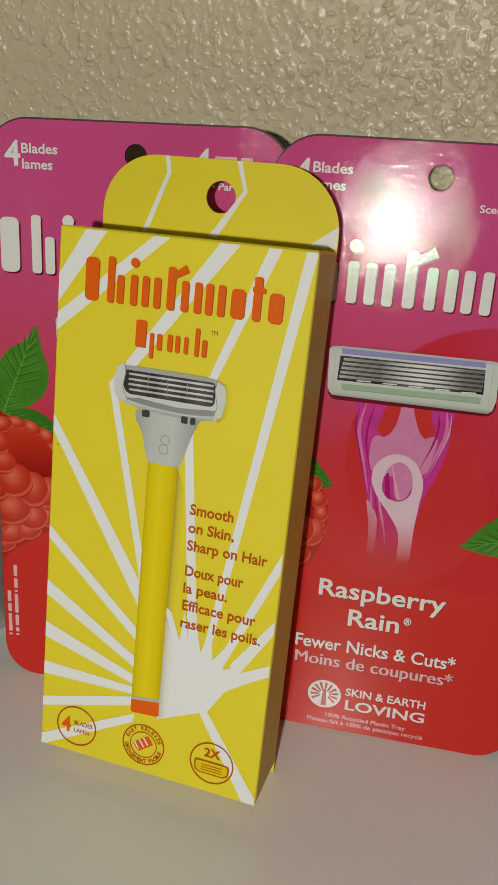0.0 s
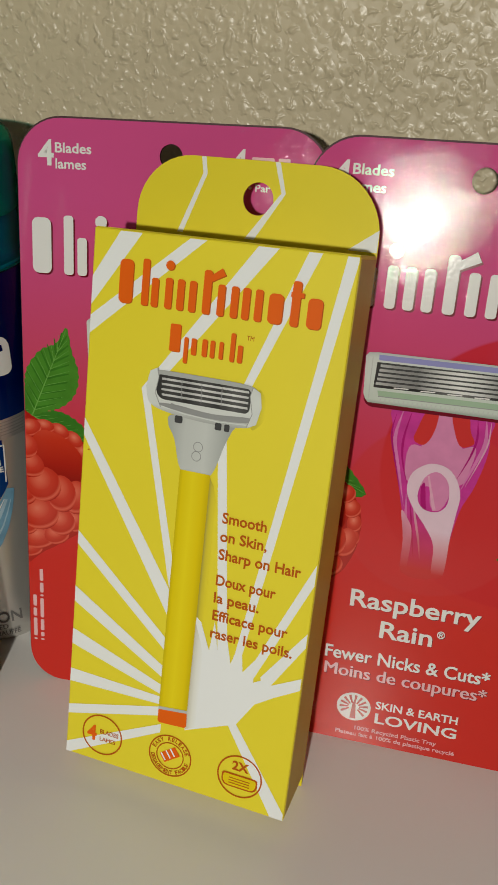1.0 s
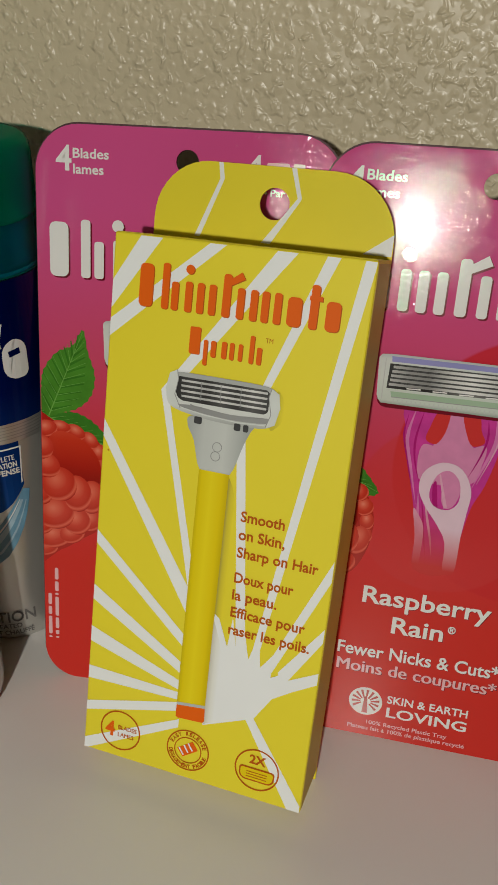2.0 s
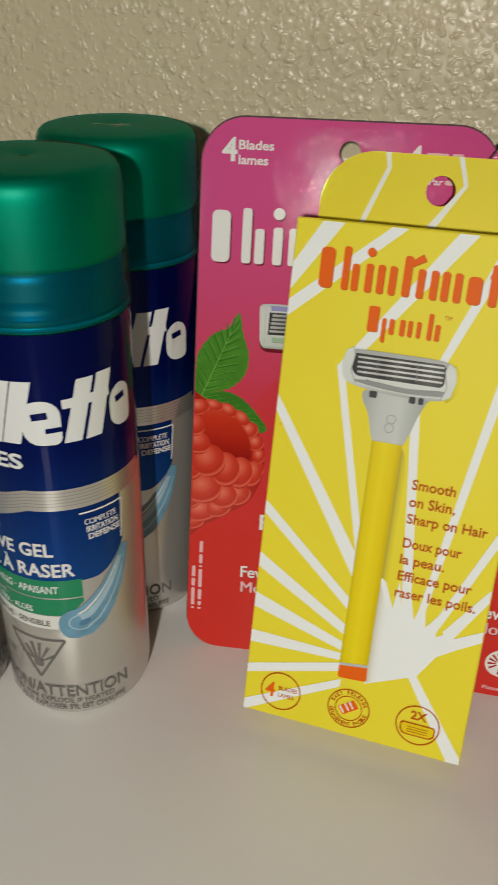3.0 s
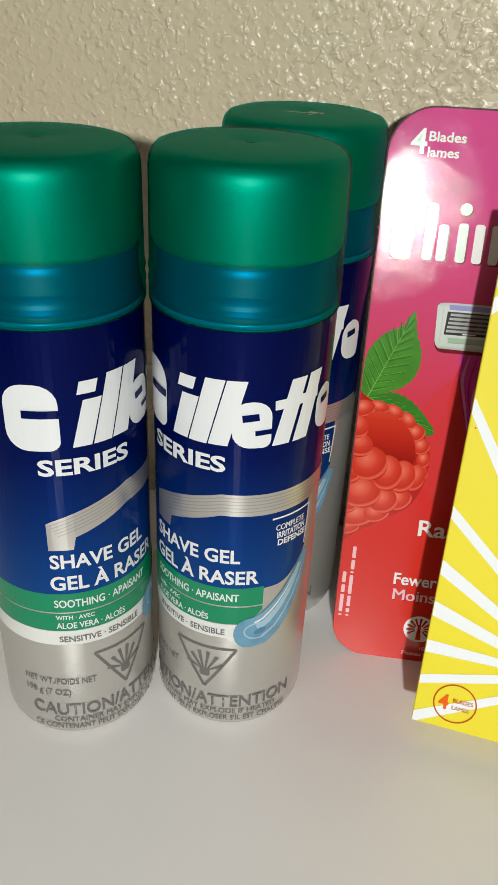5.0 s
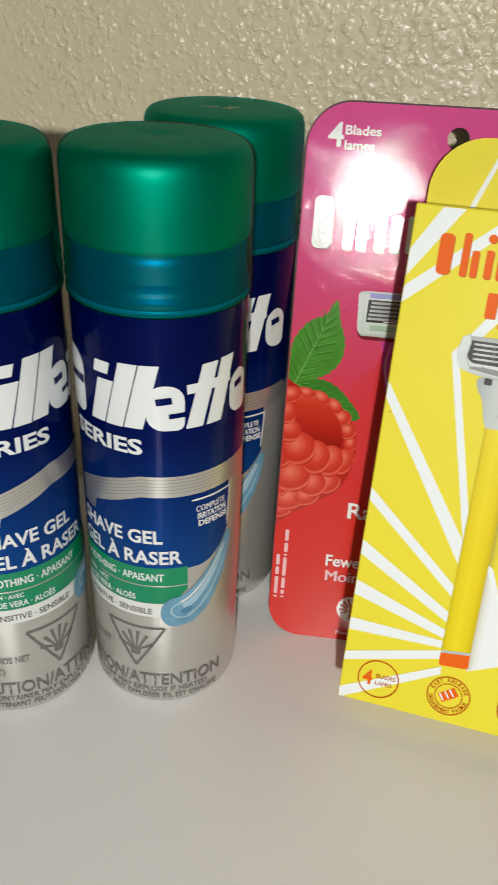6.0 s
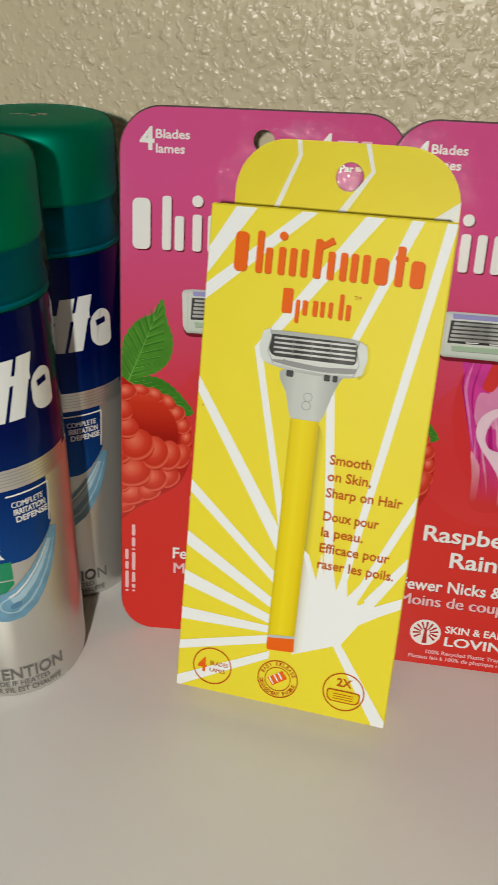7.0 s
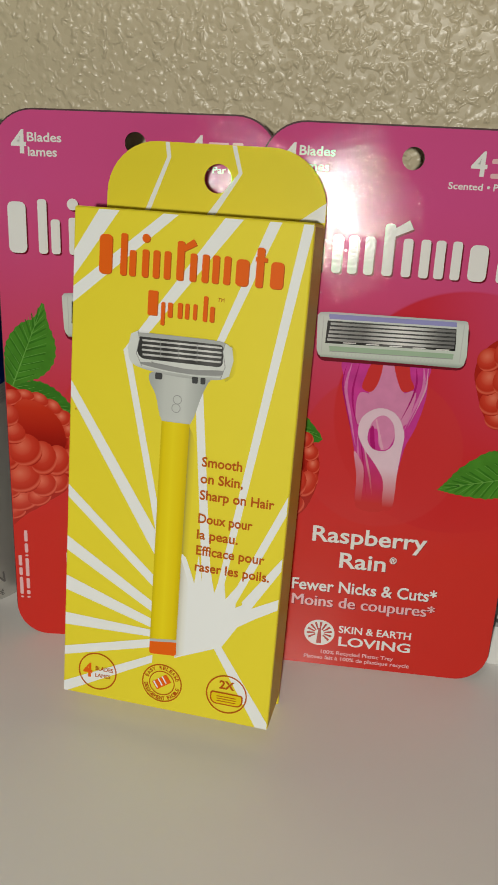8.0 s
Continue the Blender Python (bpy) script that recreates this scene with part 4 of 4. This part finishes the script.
    for cap in ([(19.4, 126.5), (20.4, 131.2), (22.6, 132.4), (23.2, 129.8), (22.4, 125.2), (24.4, 121.3), (21.0, 122.5)], [(54.2, 126), (53.5, 130.0), (51.2, 131.2), (50.6, 128.6), (51.7, 123.8), (50.4, 119.8), (53.1, 121.0)]):
        print_part("end_cap", [cap], 7, RAZOR_PALE, body, "pale end of the razor head")
        print_part("cap_edge", [bar(*cap[2], *cap[3], 0.22), bar(*cap[3], *cap[4], 0.22), bar(*cap[4], *cap[5], 0.22)], 7.3, RAZOR_MID, body)
    print_part("head_lip", [bar(24.6, 121.6, 32, 120.5, 0.3), bar(32, 120.5, 42, 120.0, 0.3), bar(42, 120.0, 50.2, 120.5, 0.3)], 7.2, RAZOR_PALE, body)
    print_part("head_lip", [bar(27.5, 122.9, 34.5, 121.2, 0.25), bar(34.5, 121.2, 42.5, 121.0, 0.25), bar(42.5, 121.0, 49.0, 122.3, 0.25)], 7.4, RAZOR_MID, body)
    for x0, x1 in ((29, 31.4), (41.2, 43.2), (44, 45.6)):
        print_part("neck_gap", [rounded(x0, x1, 117.6, 119.7, (0.4,) * 4, 2)], 6, RAZOR_DARK, body)
    print_part("razor_handle", [[(31.9, 104.2), (41.3, 104.2), (41.3, 27.2), (31.8, 26.0)]], 4.4, HANDLE_ROUND, body, "printed yellow razor handle")
    print_part("handle_band", [[(31.8, 26.8), (41.3, 28.0), (41.3, 27.0), (31.8, 25.8)]], 6, RAZOR_GREY, body)
    print_part("handle_end", [[(31.8, 25.8), (41.3, 27.0), (41.5, 22.4), (40.8, 21.8), (32.4, 21.2), (31.8, 21.8)]], 5, ORANGE, body, "printed orange handle end")
    for s, x, y, w, h in (("Smooth", 46.2, 90.9, 13.4, 3.2), ("on Skin,", 46.1, 85.3, 14.2, 3.2), ("Sharp on Hair", 46.2, 79.7, 24.8, 3.2), ("Doux pour", 46.2, 71.6, 18.3, 3.2), ("la peau.", 46.1, 66.0, 14.0, 3.2), ("Efficace pour", 46.2, 60.4, 23.2, 3.2), ("raser les poils.", 46.1, 54.6, 25.4, 3.2)):
        text_part(s, x, y, w, h, 3, RUST, body, 0.022)
    print_part("speck", [oval(2.2, 104.5, 0.32, 0.22, 10)], 3, RUST, body, "small dark speck")
    # three round marks along the foot
    print_part("round_mark", ring(13.0, 10.1, 7.2, 0.5, 40), 3, RUST, body, "round outlined mark")
    text_part("4", 7.6, 7.6, 3.4, 5.2, 3, ORANGE, body, 0.03)
    text_part("BLADES", 12.2, 10.6, 6.6, 1.5, 3, RUST, body, 0.02)
    text_part("LAMES", 12.2, 7.9, 5.6, 1.5, 3, RUST, body, 0.02)
    print_part("round_mark", ring(37.0, 10.4, 7.3, 0.45, 40) + ring(37.0, 10.4, 4.7, 0.35, 32), 3, RUST, body, "round outlined mark")
    for word, start, step, flip in (("EASY RELEASE", 158, -12.4, 1), ("DEGAGEMENT FACILE", 192, 9.6, -1)):
        for k, ch in enumerate(word):
            if ch == " ":
                continue
            a = start + step * k
            r = 5.3 if flip > 0 else 6.5
            text_part(ch, 37.0 + r * math.cos(radians(a)) - 0.5 * math.sin(radians(a)) * flip * -1 * -1, 10.4 + r * math.sin(radians(a)) + 0.5 * math.cos(radians(a)) * flip * -1 * -1 * 1, 0.95, 1.3, 3, RUST, body, 0.03, a - 90 if flip > 0 else a + 90)
    print_part("mark_bar", [bar(34.4, 9.0, 39.4, 12.6, 3.4)], 3, ORANGE, body)
    print_part("mark_bar", [bar(35.6, 8.4, 34.0, 10.8, 0.5), bar(37.2, 9.6, 35.6, 12.0, 0.5), bar(38.6, 10.6, 37.0, 13.0, 0.5)], 4, RAY, body)
    print_part("round_mark", ring(60.3, 10.8, 7.3, 0.5, 40), 3, RUST, body, "round outlined mark")
    text_part("2X", 57.6, 12.8, 5.4, 3.0, 3, RUST, body, 0.03)
    print_part("mark_bar", [rounded(54.6, 66.2, 6.6, 11.4, (2.2, 2.2, 1, 1), 4)], 3, RUST, body)
    print_part("mark_bar", [rounded(55.1, 65.7, 7.1, 10.9, (1.9, 1.9, 0.8, 0.8), 4)], 4, HANDLE_YELLOW, body)
    print_part("mark_bar", [bar(57, 8.0 + 0.9 * k, 63.8, 8.0 + 0.9 * k, 0.3) for k in range(3)], 5, RUST, body)
    return box


carton()


# ---- shaving gel cans ----
R_CAN = 26.3


def wrapped(bm, lift):
    """Bend a flat print (x = arc length in metres from the can's front, y = height) round the can."""
    lo, hi = min(v.co.x for v in bm.verts), max(v.co.x for v in bm.verts)
    step = 0.0022
    x = math.floor(lo / step) * step + step
    while x < hi:
        bmesh.ops.bisect_plane(bm, geom=bm.verts[:] + bm.edges[:] + bm.faces[:], plane_co=(x, 0, 0), plane_no=(1, 0, 0))
        x += step
    r0 = R_CAN * MM
    for v in bm.verts:
        a, r = v.co.x / r0, r0 + lift * 0.00006 + v.co.z
        v.co = (r * math.sin(a), -r * math.cos(a), v.co.y * 0.99)
    return bm


def arc(deg):
    return radians(deg) * R_CAN


def can_print(name, outlines, lift, material, parent, label=""):
    bm = wrapped(flat(outlines, 0), lift)
    me = bpy.data.meshes.new(name)
    bm.to_mesh(me)
    bm.free()
    me.materials.append(material)
    ob = new(name, me)
    ob.parent = parent
    if label:
        ob["label"] = label
    return ob


def can_text(body, a0, z, a1, h, material, parent, bold=0.02, lift=4):
    bm = wrapped(letters(body, arc(a0), z, arc(a1) - arc(a0), h, 0, bold), lift)
    me = bpy.data.meshes.new("lettering")
    bm.to_mesh(me)
    bm.free()
    me.materials.append(material)
    ob = new("lettering", me)
    ob.parent = parent
    return ob


def zone(a0, a1, top, low, n=24):
    """A stretch of the can's skin between two heights, each a number or a function of the angle."""
    f = lambda h, a: h(a) if callable(h) else h
    angles = [a0 + (a1 - a0) * k / n for k in range(n + 1)]
    return [(arc(a), f(top, a)) for a in angles] + [(arc(a), f(low, a)) for a in reversed(angles)]


def slant(a, z0, z1, w, lean=2.2):
    """An upright italic stroke at angle a."""
    return [(arc(a) - w / 2, z0), (arc(a) + w / 2, z0), (arc(a) + w / 2 + lean, z1), (arc(a) - w / 2 + lean, z1)]


def gel_can(m, label):
    can = thing("shaving_gel_can", m, label, "shaving gel can", "shaving gel cans")
    body = part("can_body", lathe([(22.0, 0.9), (23.2, 0.2), (24.2, 0.5), (25.2, 1.6), (25.9, 3.4), (26.25, 6.0), (26.3, 8.0), (26.3, 150.6), (25.9, 150.8), (24, 151.0)], 80), SILVER, can, "silver metal can", smooth=True)
    part("base_rim", lathe([(22.0, 0.02), (23.4, 0.02), (23.7, 0.5), (23.2, 1.0), (22.0, 1.0)], 64), RIM, can, smooth=True)
    part("shoulder", lathe([(26.2, 152.4), (25.8, 154.4), (25.2, 157.0), (25.0, 159.5), (25.0, 163.5), (24.8, 165.8), (24.0, 166.8), (20, 167.2), (10, 167.3)], 64), SHOULDER, can, "blue metal shoulder under the cap", smooth=True)
    part("crimp_ring", lathe([(25.6, 150.9), (26.15, 151.2), (26.1, 152.0), (25.8, 152.5), (25.2, 152.6)], 64), CRIMP_GLOSS, can, "ring at the cap's foot, its reflection put into bright blue", smooth=True)
    part("inner_cup", lathe([(25.6, 167.0), (26.0, 168.4), (26.05, 184.6), (25.9, 186.6), (25.5, 188.4), (24.7, 189.9), (23.6, 190.8), (22.0, 191.2), (6, 191.5), (1.2, 191.2), (0.6, 191.2)], 64), INNER_CUP, can, "satin green liner inside the cap", smooth=True)
    part("cap", lathe([(26.2, 150.4), (26.8, 150.4), (26.95, 151.0), (26.9, 153.2), (26.6, 154.0), (26.6, 155.0), (27.0, 155.6), (27.0, 156.3), (26.6, 157.0), (26.55, 158.6), (26.95, 159.3), (26.95, 159.9), (26.7, 160.6), (26.45, 186.0), (26.2, 188.0), (25.5, 189.8), (24.3, 191.0), (22.4, 191.6), (12, 192.0), (2.0, 192.0), (1.2, 191.6), (0.6, 191.6)], 96), CAP, can, "translucent green plastic cap", smooth=True)
    # lacquered zones
    rise = lambda a: 92.0 + 9.0 * min(1.0, max(0.0, (a + 51) / 56)) ** 0.85
    can_print("navy_zone", [zone(-180, 180, 152.2, lambda a: rise(a) - 2.2, 90)], 1, LACQUER, body, "deep navy upper half")
    can_print("blue_zone", [zone(-120, 71, lambda a: rise(a) - 2.0, lambda a: 64.5 + (10.5 * ((a - 45) / 26) ** 2 if a > 45 else 0), 48)], 1.5, LACQUER, body, "blue panel below the wordmark")
    can_print("silver_band", [zone(-51, 96, rise, lambda a: 82.3 if a < -34 else 86.6 + 6.8 * min(1.0, (a + 34) / 39), 74)], 2.5, BAND, body, "silver band with fine lines")
    can_print("band_line", [zone(-49 + 1.2 * k, 96, lambda a: rise(a) - 1.0 - 1.2 * k, lambda a: rise(a) - 1.3 - 1.2 * k, 40) for k in range(5)], 3, BAND_LINE, body)
    can_print("green_zone", [zone(-120, 36, 65.4, 57.9, 36), zone(-120, 36, 57.3, lambda a: 50.2 if a < 25 else 50.2 + (a - 25) * 0.5, 36)], 2, CAN_GREEN, body, "green stripe")
    can_print("pale_stripe", [zone(-120, 22, 50.0, 44.0, 32)], 2, CAN_PALE, body)
    can_print("frame_line", [zone(39, 72, 91.4, 90.8, 8), [(arc(71.3), 91.2), (arc(72.5), 91.2), (arc(70), 76), (arc(69), 76)]], 3, CAN_WHITE, body)
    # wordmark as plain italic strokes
    mark = [rounded(arc(-69), arc(-37), 116.8, 137, (6, 3, 6, 6), 5)]
    mark += [slant(-24.5, 117.4, 131.6, 5.4, 3.6), slant(-20.4, 133.4, 137.2, 5.2, 0.9), slant(-11.5, 117.4, 138.0, 5.6, 5), slant(1.6, 117.6, 138.0, 5.6, 5)]
    mark += [rounded(arc(10), arc(34), 117.2, 131.8, (5, 2.4, 5, 5), 5), slant(40.5, 117.4, 137.4, 5.2, 5), slant(54.5, 117.4, 137.8, 5.2, 5), bar(arc(35.5), 130.2, arc(68), 130.8, 3.0), rounded(arc(68), arc(88), 117.2, 131.6, (5, 2.4, 5, 5), 5)]
    for k, s in enumerate(mark):
        can_print("wordmark_stroke", [s], 3 + 0.3 * k, CAN_WHITE, body)
    for s in (bar(arc(-58), 128.2, arc(-37), 128.2, 2.4), bar(arc(16), 126.6, arc(26), 127.2, 2.2), bar(arc(24), 122.0, arc(34), 122.4, 1.6), bar(arc(73), 126.6, arc(82), 127.2, 2.2)):
        can_print("wordmark_eye", [s], 7, LACQUER, body)
    # lettering
    can_text("SERIES", -52, 108.9, 7, 5.0, CAN_WHITE, body, 0.03)
    can_text("SHAVE GEL", -51, 75.6, 18.6, 5.0, CAN_WHITE, body, 0.025)
    can_text("GEL À RASER", -52, 67.2, 32, 5.2, CAN_WHITE, body, 0.025)
    can_text("SOOTHING · APAISANT", -51, 60.0, 19, 3.0, CAN_WHITE, body)
    can_text("WITH · AVEC", -51, 54.9, -25, 1.7, CAN_WHITE, body)
    can_text("ALOE VERA · ALOÈS", -51, 51.2, -2, 2.4, CAN_WHITE, body)
    can_text("SENSITIVE · SENSIBLE", -50, 45.4, 10, 2.4, CAN_GREY, body)
    for k, s in enumerate(("COMPLETE", "IRRITATION", "DEFENSE")):
        can_text(s, 42 + k, 86.4 - 2.9 * k, 66 + 1.5 * k, 2.2, CAN_WHITE, body, 0.03)
    can_text("NET WT./POIDS NET", -80, 26.0, -27, 2.7, CAN_GREY, body, 0.01)
    can_text("198 g (7 OZ)", -80, 20.8, -46, 2.7, CAN_GREY, body, 0.01)
    can_text("CAUTION/ATTENTION", -76, 11.2, 65, 5.4, CAN_GREY, body, 0.015)
    can_text("CONTAINER MAY EXPLODE IF HEATED", -60, 7.9, 52, 2.3, CAN_GREY, body)
    can_text("CE CONTENANT PEUT EXPLOSER S'IL EST CHAUFFÉ", -76, 4.6, 62, 2.3, CAN_GREY, body)
    # warning triangle, point down
    t = [(arc(-27), 38.6), (arc(19), 38.6), (arc(-4), 20.0)]
    can_print("warning_mark", [bar(*t[0], *t[1], 1.0), bar(*t[1], *t[2], 1.0), bar(*t[2], *t[0], 1.0)], 3, CAN_GREY, body, "grey warning triangle")
    can_print("warning_mark", [bar(arc(-4 + 3 * math.sin(radians(b))), 28, arc(-4 + 15 * math.sin(radians(b))), 28 + 8.4 * math.cos(radians(b)), 0.5, 1.3) for b in (-75, -45, -18, 10, 38, 68)] + [rounded(arc(-8), arc(0), 25.0, 28.4, (1,) * 4, 3)], 3, CAN_GREY, body)
    # gel swirl
    spine = [(26.5, 46.0, 6.4), (34, 46.6, 6.6), (42, 49.0, 6.0), (50, 53.2, 5.2), (58, 58.6, 4.2), (64, 64.0, 3.2), (68.5, 68.6, 2.3), (72, 73.0, 1.4)]
    upper, lower = [], []
    for k, (a, h, r) in enumerate(spine):
        q, p = spine[min(k + 1, 7)], spine[max(k - 1, 0)]
        dx, dy = arc(q[0]) - arc(p[0]), q[1] - p[1]
        d = math.hypot(dx, dy)
        upper.append((arc(a) - dy / d * r, h + dx / d * r))
        lower.append((arc(a) + dy / d * r, h - dx / d * r))
    bulb = [(arc(26.5) - 6.4 * math.sin(radians(b)) * 0.75, 46 + 6.4 * math.cos(radians(b))) for b in range(20, 180, 20)]
    can_print("gel_swirl", [upper[::-1] + bulb + lower], 5, GEL, body, "printed pale blue gel swirl")
    for w, off, mat in ((0.42, 0.25, GEL_LIGHT), (0.16, -0.45, GEL_LIGHT), (0.14, 0.62, CAN_PALE)):
        strip = [[(arc(p[0]) + (u[0] - arc(p[0])) * (off + s * w), p[1] + (u[1] - p[1]) * (off + s * w)) for p, u in list(zip(spine, upper))[1:7]] for s in (0.5, -0.5)]
        can_print("gel_light", [strip[0] + strip[1][::-1]], 6, mat, body)
    can_print("gel_light", [ring(arc(33), 46.8, 4.6, 0.6, 24, 3.6, 0.6)[k] for k in range(3, 20)], 6.4, GEL_LIGHT, body)
    can_print("gel_light", [oval(arc(35), 46.6, 2.2, 1.2, 16, 24)], 6.4, GEL_DEEP, body)
    return can


first_can = gel_can(pose(-0.1775, 0.1900, 0, 0, 0.2), "blue and silver shaving gel can with translucent green cap")
tagged(copy_thing(first_can, pose(-0.2287, 0.1706, 0, 0, 0.4, 65.5)), "blue and silver shaving gel can turned to show its label")
back_can = tagged(copy_thing(first_can, pose(-0.1747, 0.2460, 0, 0, 0.3, -15.6)), "blue and silver shaving gel can close to the textured wall")

for s in (bar(-9, -2, -2, 0.5, 0.35), bar(-2, 0.5, 1, 5, 0.5, 0.3), bar(-3, 4, 3, 2.4, 0.3), bar(0, -2.5, 0.6, 1.5, 0.3)):
    ob = print_part("scratch", [s], 1, CAN_PALE, back_can, "pale scratch on the cap")
    ob.matrix_basis = pose(0.004, -0.004, 0.19195)

# ---- white carton at the end of the row ----
end_box = thing("small_carton", pose(0.0463, 0.2315, 0, 0, 0, 2), "small white carton with purple and grey bands beside the package", "carton")
part("carton_body", block(0, 0.060, 0, 0.025, 0, 0.075, 0.0006, 2), WHITE_PRINT, end_box)
for name, low, high, mat, label in (("grey_band", 20.4, 22.6, RAZOR_MID, "grey printed band"), ("dark_band", 22.6, 24.6, RAZOR_DARK, "dark printed line"),
                                    ("grey_band", 24.6, 28.0, RAZOR_GREY, "pale grey printed band"), ("purple_band", 28.0, 45.0, PURPLE, "purple printed band")):
    part(name, block(-0.0001, 0.0601, -0.0002, 0.0252, low * MM, high * MM), mat, end_box, label)
for x, w in ((4.0, 3.2), (8.0, 5.0), (13.8, 4.2)):
    part("lettering_bar", block(x * MM, (x + w) * MM, -0.00012, 0.0001, 6.2 * MM, 7.4 * MM), RAZOR_MID, end_box, "small grey lettering")
